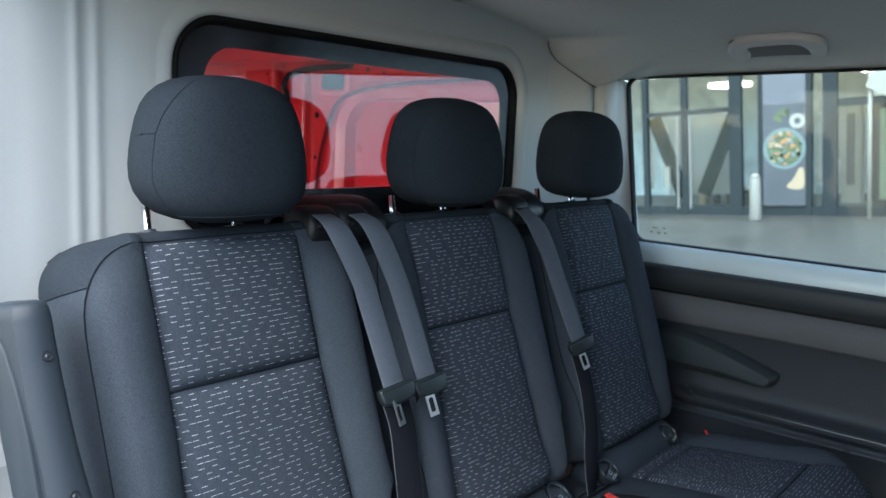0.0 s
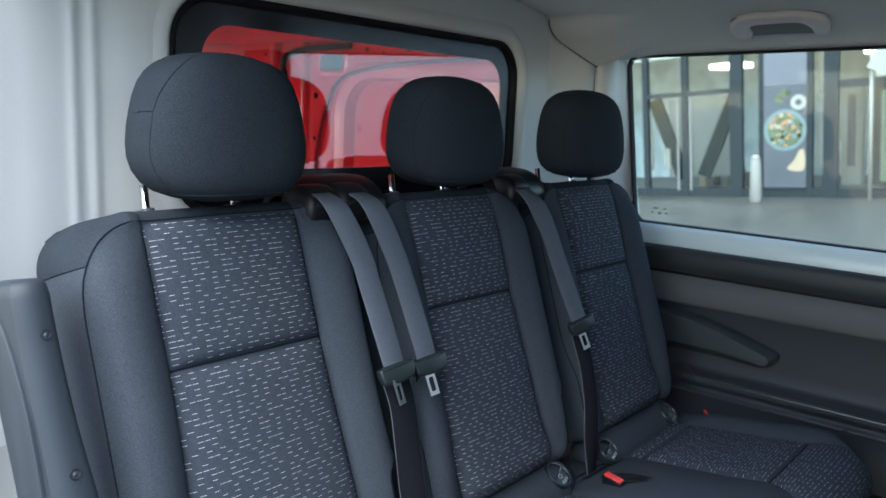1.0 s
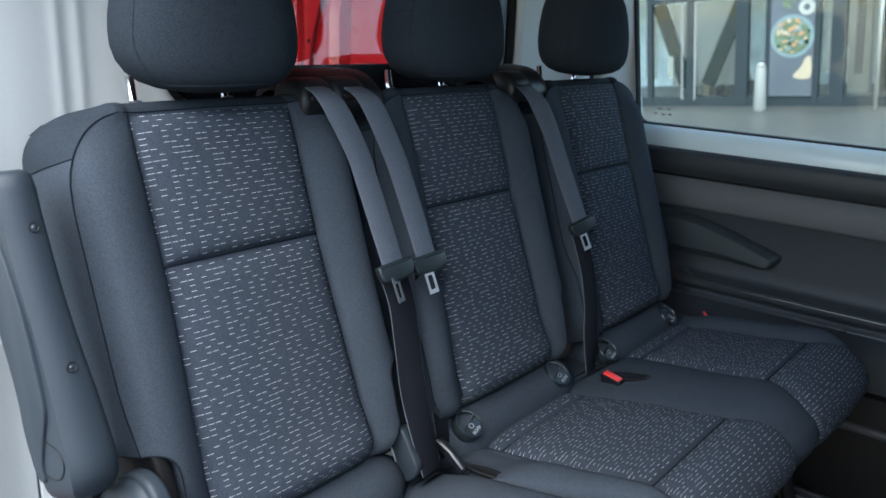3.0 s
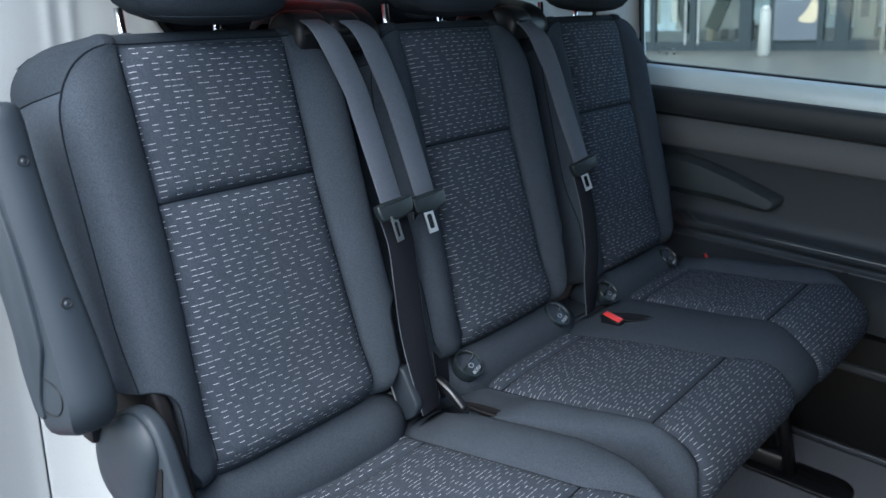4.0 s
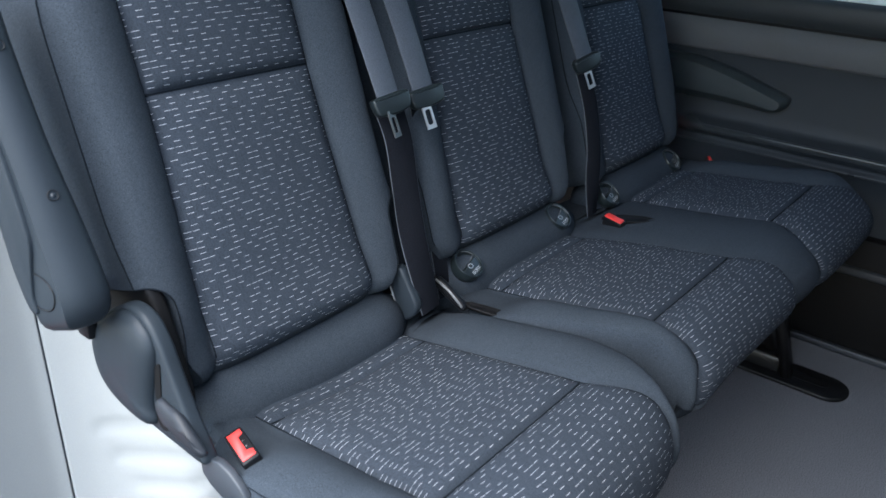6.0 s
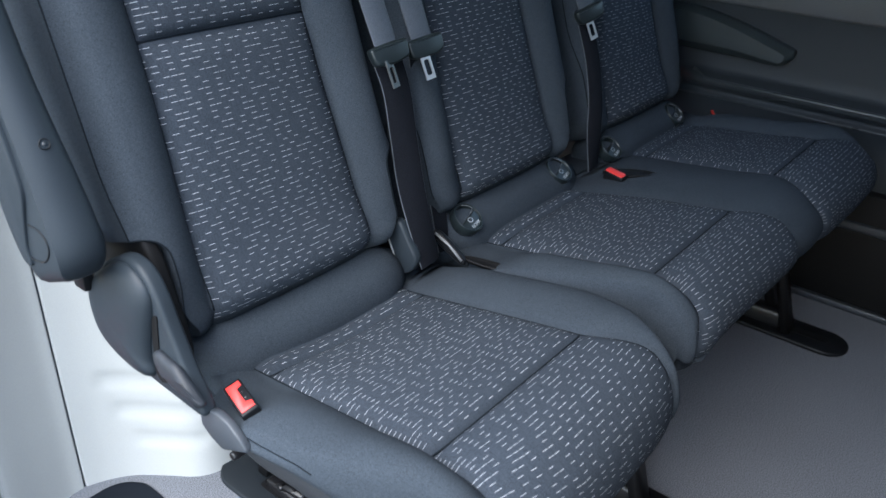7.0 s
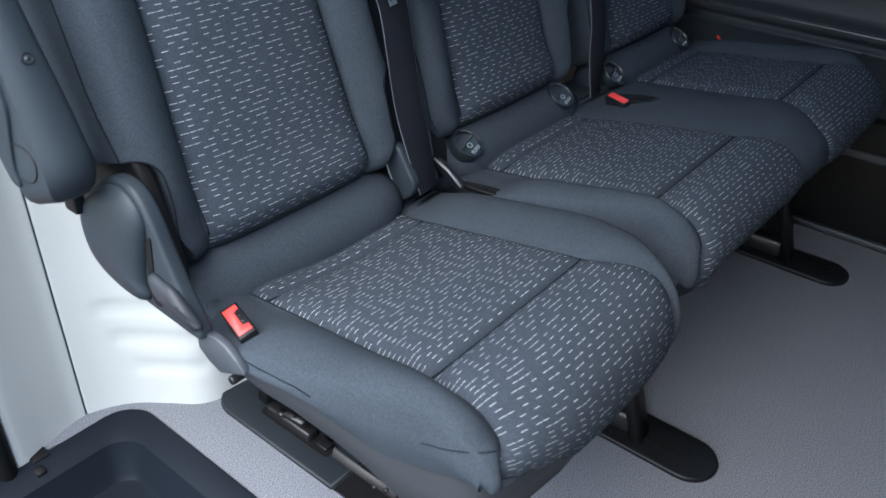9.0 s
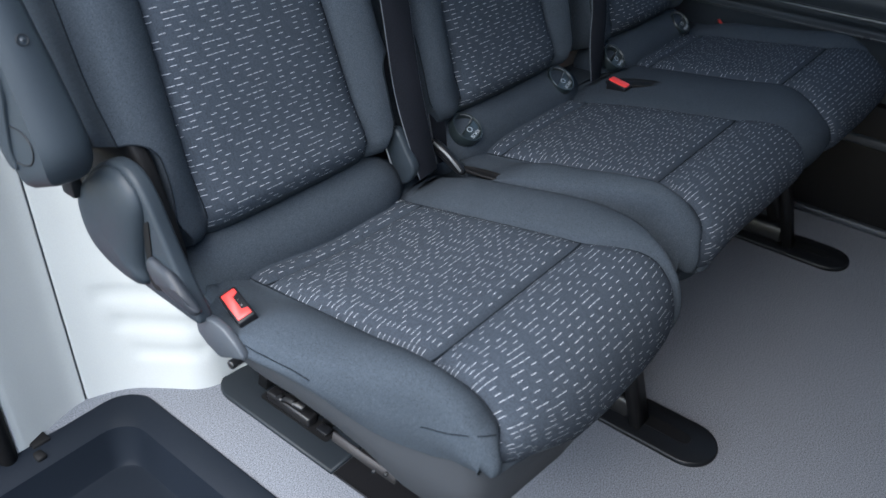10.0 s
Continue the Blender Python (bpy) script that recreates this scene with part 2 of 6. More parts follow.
def sweep(path, section, up=(0, 0, 1), cap=True):
    """A closed section (x across, y along the local up) carried along a path."""
    rows, up = [], Vector(up)
    P = [Vector(p) for p in path]
    for i, p in enumerate(P):
        d = (P[min(i + 1, len(P) - 1)] - P[max(i - 1, 0)]).normalized()
        side = d.cross(up).normalized()
        top = side.cross(d).normalized()
        rows.append([p + side * x + top * y for x, y in section])
    return loft(rows, close_cols=True, cap=cap)


def ring(n, r, ry=None):
    return [(r * math.cos(2 * math.pi * k / n), (ry or r) * math.sin(2 * math.pi * k / n)) for k in range(n)]


YZ = Matrix(((0, 0, 1, 0), (1, 0, 0, 0), (0, 1, 0, 0), (0, 0, 0, 1)))  # local x, y, z to world y, z, x
XZ = Matrix(((1, 0, 0, 0), (0, 0, -1, 0), (0, 1, 0, 0), (0, 0, 0, 1)))  # local x, y, z to world x, z, -y


def sstep(a, b, x):
    t = min(1, max(0, (x - a) / (b - a)))
    return t * t * (3 - 2 * t)


# ---- van shell ----
def slab_with_hole(outer, hole, depth, bevel=0.0, m=None):
    """A plate with a rounded opening through it; both outlines run anticlockwise."""
    bm = bmesh.new()
    n = len(hole)
    cx = sum(p[0] for p in hole) / n
    cy = sum(p[1] for p in hole) / n
    x0, x1 = min(p[0] for p in outer), max(p[0] for p in outer)
    y0, y1 = min(p[1] for p in outer), max(p[1] for p in outer)
    far = []
    for x, y in hole:
        dx, dy = x - cx, y - cy
        s = min(((x1 if dx > 0 else x0) - cx) / dx if abs(dx) > 1e-9 else 1e9, ((y1 if dy > 0 else y0) - cy) / dy if abs(dy) > 1e-9 else 1e9)
        far.append((cx + dx * s, cy + dy * s))
    for cxn, cyn in ((x0, y0), (x0, y1), (x1, y0), (x1, y1)):
        k = min(range(n), key=lambda i: (far[i][0] - cxn) ** 2 + (far[i][1] - cyn) ** 2)
        far[k] = (cxn, cyn)
    loops = []
    for z in (0, depth):
        loops.append(([bm.verts.new((x, y, z)) for x, y in far], [bm.verts.new((x, y, z)) for x, y in hole]))
    rim = []
    for i in range(n):
        k = (i + 1) % n
        (f0, h0), (f1, h1) = loops
        bm.faces.new((f0[i], h0[i], h0[k], f0[k]))
        bm.faces.new((f1[i], f1[k], h1[k], h1[i]))
        bm.faces.new((h0[i], h1[i], h1[k], h0[k]))
        bm.faces.new((f0[i], f0[k], f1[k], f1[i]))
    bmesh.ops.recalc_face_normals(bm, faces=bm.faces[:])
    if bevel:
        hs = {v for _, h in loops for v in h}
        rim = [e for e in bm.edges if e.verts[0] in hs and e.verts[1] in hs and abs(e.verts[0].co.z - e.verts[1].co.z) < 1e-6]
        bmesh.ops.bevel(bm, geom=rim, offset=bevel, segments=4, profile=0.5, affect="EDGES")
    if m:
        bm.transform(m)
    return bm


PART_Y = 0.30  # face of the bulkhead behind the seats
FAR_X = 1.41   # face of the far side wall

# floor: felt with a cut-out for the door step
def build_floor():
    bm = bmesh.new()
    edge = [(-0.113, -1.84), (1.46, -1.84), (1.46, 0.34), (-0.36, 0.34), (-0.36, 0.245), (-0.26, 0.237), (-0.18, 0.222)]
    edge += [(-0.145 + 0.03 * math.sin(radians(a)), 0.185 + 0.03 * math.cos(radians(a))) for a in (5, 30, 60, 85)]
    f = bm.faces.new([bm.verts.new((x, y, -0.006)) for x, y in edge])
    r = bmesh.ops.extrude_face_region(bm, geom=[f])
    bmesh.ops.translate(bm, verts=[g for g in r["geom"] if isinstance(g, bmesh.types.BMVert)], vec=(0, 0, 0.006))
    bmesh.ops.recalc_face_normals(bm, faces=bm.faces[:])
    bmesh.ops.triangulate(bm, faces=[q for q in bm.faces if len(q.verts) > 4])
    ob = part("floor", bm, M_CARPET, smooth=False)
    return tagged(ob, "mid-grey needle-felt carpet covering the van floor", "floor", kind="structure")


build_floor()


def build_step():
    """The moulded entry step: flat rim, sloping walls and a lower tread with ribs."""
    t = thing("door_step", "dark charcoal moulded plastic entry step below the sliding door", "step", kind="structure")
    rim = round_rect(-0.62, -0.114, -1.5, 0.235, 0.06, 6)
    top = [(x + 0.0, y, -0.001) for x, y in rim]
    def inset(d, z, r):
        return [(x, y, z) for x, y in round_rect(-0.62, -0.114 - d, -1.5, 0.235 - d, r, 6)]
    rows = [top, inset(0.003, 0.003, 0.058), inset(0.008, 0.003, 0.056), inset(0.040, -0.012, 0.05), inset(0.046, -0.016, 0.05),
            inset(0.060, -0.075, 0.04), inset(0.066, -0.085, 0.04), inset(0.075, -0.088, 0.035)]
    bm = loft(rows, close_cols=True)
    bm.faces.new([v for v in bm.verts][-len(rim):])
    bmesh.ops.recalc_face_normals(bm, faces=bm.faces[:])
    sharpen(part("step_tray", bm, M_STEP, t), 30)
    bm = bmesh.new()
    for k in range(14):
        y = 0.02 - 0.02 * k
        b = box(-0.34, -0.215, y, y + 0.010, -0.0885, -0.0855, 0.001, 1)
        me = bpy.data.meshes.new("tmp")
        b.to_mesh(me)
        b.free()
        bm.from_mesh(me)
        bpy.data.meshes.remove(me)
    part("tread_ribs", bm, M_RUBBER, t, smooth=False)
    sharpen(part("door_catch", box(-0.306, -0.276, 0.222, 0.250, -0.006, 0.006, 0.003, 2), M_RUBBER, t, "black plastic door catch"), 40)
    part("catch_bar", box(-0.312, -0.296, 0.200, 0.224, -0.010, -0.001, 0.002, 1), M_RUBBER, t)
    return t


build_step()


def build_headliner():
    prof = [(-0.245, 1.386), (-0.22, 1.392), (-0.15, 1.405), (0.05, 1.422), (0.35, 1.432), (0.65, 1.432), (0.9, 1.421), (1.05, 1.408), (1.18, 1.388), (1.27, 1.366), (1.34, 1.343), (1.39, 1.322), (1.43, 1.312)]
    prof = smooth_curve([(x, z) for x, z in prof], 12, closed=False)
    fall = ((1.162, 0.0), (1.178, 0.024), (1.198, 0.042), (1.245, 0.060), (1.295, 0.078), (1.34, 0.046), (1.40, 0.010), (1.5, 0.004))
    def corner(x):
        for (a, p), (b, q) in zip(fall, fall[1:]):
            if a <= x <= b:
                return p + (q - p) * (x - a) / (b - a)
        return 0.0
    rows = []
    for y in (0.42, 0.34, 0.30, 0.28, 0.26, 0.24, 0.22, 0.20, 0.18, 0.16, 0.13, 0.10, 0.07, 0.04, 0.0, -0.2, -0.6, -1.0, -1.62):
        drop = 0.0 if y > -1.4 else 0.05 * (-1.4 - y)
        rows.append([(x, y, z - drop - corner(x) * sstep(0.02, 0.215, y) + 0.028 * min(0.9, max(0.0, 0.16 - y)) * sstep(1.18, 1.38, x)) for x, z in prof])
    low = loft(rows)
    ob = part("ceiling", low, M_LINER)
    mod = ob.modifiers.new("thick", "SOLIDIFY")
    mod.thickness, mod.offset = 0.03, -1.0
    return tagged(ob, "pale grey fabric headliner curving down to the side windows", "ceiling", kind="structure")


build_headliner()

# bulkhead with the rounded window
def build_bulkhead():
    hole = round_rect(0.075, 1.045, 0.945, 1.312, 0.085, 10)
    outer = [(-0.36, 0.0), (1.20, 0.0), (1.20, 1.45), (-0.36, 1.45)]
    bm = slab_with_hole(outer, hole, 0.03, 0.012, m=Matrix.Translation((0, PART_Y + 0.03, 0)) @ XZ)
    ob = sharpen(part("wall_rear", bm, M_TRIM), 40)
    tagged(ob, "pale grey plastic-clad bulkhead with a rounded window opening", "wall", kind="structure")
    # raised moulding round the opening
    rows = []
    for d, dy, full in ((0.044, 0.0005, 0.0005), (0.034, 0.0, -0.006), (0.022, -0.0006, -0.010), (0.011, -0.001, -0.006), (0.004, 0.002, 0.003), (0.0, 0.014, 0.014)):
        rows.append([(x, PART_Y + dy + (full - dy) * sstep(0.55, 1.0, x), z) for x, z in round_rect(0.075 - d, 1.045 + d, 0.945 - d, 1.312 + d, 0.085 + d, 10)])
    part("trim", loft(rows, close_cols=True), M_TRIM, ob)
    return ob


build_bulkhead()


def build_bulkhead_window():
    t = thing("window_1", "bulkhead window with wide black glass border looking into the red load bay", "window", kind="structure")
    outer = round_rect(0.080, 1.040, 0.950, 1.307, 0.080, 10)
    inner = round_rect(0.140, 0.995, 1.018, 1.266, 0.060, 10)
    rows = [[(x, PART_Y + 0.016, z) for x, z in outer], [(x, PART_Y + 0.018, z) for x, z in inner], [(x, PART_Y + 0.022, z) for x, z in inner], [(x, PART_Y + 0.022, z) for x, z in outer]]
    sharpen(part("window_frame", loft(rows, close_cols=True), M_FRIT, t, "glossy black printed glass border"), 30)
    rows = []
    for d, dy in ((-0.012, 0.012), (-0.003, 0.005), (0.003, 0.002), (0.008, 0.006), (0.012, 0.017)):
        rows.append([(x, PART_Y + dy, z) for x, z in round_rect(0.0765 + d, 1.0435 - d, 0.9465 + d, 1.3105 - d, 0.084 - d, 10)])
    part("window_seal", loft(rows, close_cols=True), M_RUBBER, t, "black rubber seal")
    bm = bmesh.new()
    bm.faces.new([bm.verts.new((x, PART_Y + 0.019, z)) for x, z in round_rect(0.139, 0.996, 1.017, 1.267, 0.061, 10)])
    r = bmesh.ops.extrude_face_region(bm, geom=bm.faces[:])
    bmesh.ops.translate(bm, verts=[g for g in r["geom"] if isinstance(g, bmesh.types.BMVert)], vec=(0, 0.0025, 0))
    p = part("pane", bm, M_PARTGLASS, t, smooth=False)
    p.visible_shadow = False
    return t


build_bulkhead_window()

# strip of wall and rear pillar between the bulkhead and the far window
def build_rear_corner():
    pts = [(1.170, 0.310), (1.182, 0.2985), (1.195, 0.2965), (1.215, 0.291), (1.245, 0.270), (1.275, 0.246), (1.298, 0.228), (1.302, 0.235)]
    rows = []
    for z in (0.55, 0.8, 1.0, 1.2, 1.3, 1.345, 1.42):
        rows.append([(x, y, z) for x, y in pts])
    w = part("wall_corner", loft(rows), M_TRIM)
    tagged(w, "narrow pale grey trim strip beside the bulkhead", "wall", kind="structure")
    s = part("pillar_seal", box(1.297, 1.330, 0.232, 0.36, 0.5, 1.40, 0.004), M_RUBBER)
    tagged(s, "dark upright gap behind the rear pillar trim", "trim", kind="structure")
    s = part("headliner_seam", sweep([(1.164, 0.2975, 1.392), (1.168, 0.2985, 1.372), (1.180, 0.297, 1.356), (1.198, 0.294, 1.342), (1.217, 0.288, 1.331), (1.245, 0.268, 1.312), (1.275, 0.244, 1.291), (1.296, 0.226, 1.277), (1.305, 0.222, 1.276)], ring(8, 0.0013), up=(0, 0, 1)), M_RUBBER)
    tagged(s, "thin dark gap between headliner and corner trim", "trim", kind="structure")
    rows = []
    for z, xo in ((0.80, 0.03), (0.9, 0.022), (1.0, 0.013), (1.1, 0.003), (1.2, -0.004), (1.27, -0.009), (1.30, -0.011)):
        rows.append([(1.314 + xo, 0.232, z), (1.312 + xo, 0.222, z), (1.322 + xo, 0.206, z), (1.345 + xo, 0.188, z), (1.375 + xo, 0.168, z), (1.395 + xo, 0.152, z), (1.405 + xo, 0.142, z), (1.43 + xo, 0.14, z)])
        lean = 0.012 + 0.135 * (z - 0.98)
        rows[-1] = [(x - xo * 0.6 * sstep(1.33, 1.40, x - xo) * (z > 1.05), y + lean * sstep(1.32, 1.40, x), zz) for x, y, zz in rows[-1]]
    p = part("pillar_rear", loft(rows), M_TRIM)
    tagged(p, "pale grey rear pillar trim beside the side window", "pillar", kind="structure")


build_rear_corner()


def build_far_wall():
    """Side wall with its long window, painted sill and dark door card."""
    w = thing("wall_far", "far side wall of the van with a long window above a dark door card", "wall", kind="structure")
    # body metal above and below the glass
    hole = [(-y, z) for y, z in round_rect(-1.02, 0.212, 0.862, 1.342, 0.035, 6)][::-1]
    bm = slab_with_hole([(-0.45, 0.55), (1.3, 0.55), (1.3, 1.43), (-0.45, 1.43)], hole, 0.03, 0.004,
                        m=Matrix(((0, 0, 1, FAR_X + 0.002), (-1, 0, 0, 0), (0, 1, 0, 0), (0, 0, 0, 1))))
    sharpen(part("wall_metal", bm, M_TRIM, w), 40)
    part("wall_lower", box(FAR_X + 0.03, FAR_X + 0.05, -1.3, 0.45, -0.3, 0.60), M_TRIM, w, smooth=False)
    # painted sill under the glass
    prof = [(FAR_X + 0.020, 0.866), (FAR_X - 0.002, 0.862), (FAR_X - 0.012, 0.852), (FAR_X - 0.018, 0.835), (FAR_X - 0.022, 0.815), (FAR_X - 0.020, 0.806)]
    rows = [[(x, y, z) for x, z in prof] for y in (0.19, 0.0, -0.5, -1.1)]
    part("sill", loft(rows), M_SILL, w, "pale blue-grey painted window sill")
    return w


build_far_wall()


def build_side_window():
    t = thing("window_2", "long side window with black seal looking onto a paved street", "window", kind="structure")
    bm = box(FAR_X + 0.016, FAR_X + 0.020, -1.02, 0.212, 0.862, 1.345)
    p = part("pane", bm, M_GLASS, t, smooth=False)
    p.visible_shadow = False
    rows = []
    for d, x in ((-0.001, FAR_X + 0.000), (0.001, FAR_X - 0.002), (0.004, FAR_X + 0.002), (0.005, FAR_X + 0.018)):
        rows.append([(x, y + (0.012 + 0.135 * (z - 0.98)) * sstep(-0.2, 0.15, y), z + (0.028 * max(0.0, 0.16 - y) - 0.001) * sstep(1.1, 1.28, z)) for y, z in round_rect(-1.02 + d, 0.137 - d, 0.862 + d, 1.312 - d, 0.030 - d, 8)])
    part("window_seal", loft(rows, close_cols=True), M_RUBBER, t, "thin black rubber seal")
    # unreadable approval mark etched in the lower rear corner
    for k, (y, z, w_, h) in enumerate(((0.085, 0.905, 0.022, 0.006), (0.055, 0.905, 0.012, 0.006), (0.09, 0.893, 0.008, 0.008), (0.07, 0.892, 0.012, 0.009), (0.05, 0.893, 0.01, 0.008))):
        part("etched_mark", box(FAR_X + 0.0145, FAR_X + 0.0155, y - 0.7 * w_, y, z - 0.45 * h, z), M_EDGE, t, smooth=False)
    return t


build_side_window()


M_CARDARM = mat("arm_support_plastic", (0.026, 0.036, 0.040), rough=0.48, spec=0.4, var=0.08, grain=0.1, grain_scale=1200, bump=0.2)
M_LEDGE = mat("ledge_plastic", (0.032, 0.039, 0.043), rough=0.3, spec=0.5, var=0.06)
M_CARDLOW = mat("lower_card_plastic", (0.024, 0.030, 0.036), rough=0.55, spec=0.28, var=0.08, grain=0.1, grain_scale=1200, bump=0.12)


def build_door_card():
    t = thing("door_card", "dark charcoal door card with a lighter horizontal band and lower ledge", "door panel", kind="structure")
    # main skin, drawn as one section along the van
    prof = [(0.000, 0.812), (-0.016, 0.811), (-0.026, 0.806), (-0.031, 0.797), (-0.030, 0.770), (-0.027, 0.752), (-0.020, 0.746), (-0.016, 0.741), (-0.018, 0.736)]
    rows = [[(FAR_X - 0.006 + x, y, z) for x, z in prof] for y in (0.30, 0.0, -0.5, -1.2)]
    part("upper_rail", loft(rows), M_DOORPL, t)
    rows = []
    for y in (0.30, 0.1, -0.1, -0.3, -0.6, -1.2):
        bot = 0.662
        rows.append([(FAR_X - 0.022, y, 0.738), (FAR_X - 0.030, y, 0.735), (FAR_X - 0.033, y, 0.70), (FAR_X - 0.034, y, bot + 0.006), (FAR_X - 0.030, y, bot), (FAR_X - 0.024, y, bot - 0.002)])
    part("band", loft(rows), M_BAND, t, "lighter grey grained band")
    prof = [(-0.022, 0.664), (-0.021, 0.655), (-0.019, 0.640), (-0.018, 0.60), (-0.018, 0.53), (-0.020, 0.505), (-0.024, 0.496), (-0.036, 0.490), (-0.052, 0.486), (-0.060, 0.481), (-0.063, 0.474), (-0.062, 0.467), (-0.056, 0.461), (-0.046, 0.456), (-0.041, 0.449), (-0.043, 0.444), (-0.050, 0.440), (-0.052, 0.436), (-0.050, 0.431), (-0.046, 0.425), (-0.045, 0.38), (-0.045, 0.30)]
    rows = []
    for y in (0.30, 0.05, 0.0, -0.02, -0.035, -0.05, -0.065, -0.08, -0.10, -0.3, -0.6, -1.2):
        k = sstep(-0.01, -0.09, y)
        rows.append([(FAR_X + (x if z > 0.53 or z < 0.446 else -0.020 + (x + 0.020) * k), y, z) for x, z in prof])
    sharpen(part("lower_skin", loft(rows), M_CARDLOW, t), 60)
    part("groove", box(FAR_X - 0.024, FAR_X - 0.006, -1.2, 0.30, 0.7335, 0.7465), M_RUBBER, t, "dark groove above the band", smooth=False)
    for x, z, r, y1 in ((FAR_X - 0.0590, 0.4770, 0.0060, -0.065), (FAR_X - 0.0505, 0.4365, 0.0026, 0.02)):
        part("ledge_edge", sweep([(x + 0.03 * sstep(y1 - 0.05, y1, y), y, z + 0.012 * sstep(y1 - 0.05, y1, y)) for y in (y1, y1 - 0.015, y1 - 0.03, y1 - 0.05, -0.3, -0.7, -1.2)], ring(10, r), up=(0, 0, 1)), M_LEDGE, t, "satin moulded ledge edge")
    # folded arm support on the door card
    outer = smooth_curve([(0.08, 0.646), (-0.014, 0.645), (-0.060, 0.643), (-0.100, 0.637), (-0.174, 0.620), (-0.248, 0.597), (-0.289, 0.584), (-0.301, 0.575), (-0.297, 0.558), (-0.283, 0.544), (-0.264, 0.539), (-0.240, 0.539), (-0.188, 0.542), (-0.114, 0.544), (0.08, 0.544)], 5, closed=False)
    inner = smooth_curve([(0.08, 0.634), (-0.018, 0.634), (-0.062, 0.631), (-0.103, 0.624), (-0.178, 0.605), (-0.242, 0.585), (-0.278, 0.573), (-0.286, 0.566), (-0.285, 0.558), (-0.278, 0.551), (-0.264, 0.550), (-0.242, 0.553), (-0.188, 0.559), (-0.115, 0.563), (0.08, 0.563)], 5, closed=False)
    rows = []
    for x, q in ((FAR_X - 0.012, 0.0), (FAR_X - 0.040, 0.0), (FAR_X - 0.0425, 0.06), (FAR_X - 0.059, 0.92), (FAR_X - 0.0605, 1.0), (FAR_X - 0.0608, 1.2)):
        rows.append([(x, a[0] + (b[0] - a[0]) * q, a[1] + (b[1] - a[1]) * q) for a, b in zip(outer, inner)])
    bm = loft(rows, close_cols=True, cap=True)
    bmesh.ops.recalc_face_normals(bm, faces=bm.faces[:])
    sharpen(part("arm_support", bm, M_CARDARM, t, "wedge-shaped charcoal plastic arm support"), 24)
    return t


build_door_card()


def build_lower_far():
    w = thing("wall_far_base", "dark lower side lining with a pale ledge above the floor", "trim", kind="structure")
    part("lining", box(1.335, 1.41, -1.2, 0.30, 0.0, 0.30, 0.004), M_RUBBER, w)
    part("ledge", box(1.325, 1.41, -1.2, -0.50, 0.205, 0.228, 0.006), M_GREYPL, w)
    part("kick_strip", box(1.318, 1.335, -1.2, 0.30, 0.0, 0.018, 0.004), M_GREYPL, w)


build_lower_far()


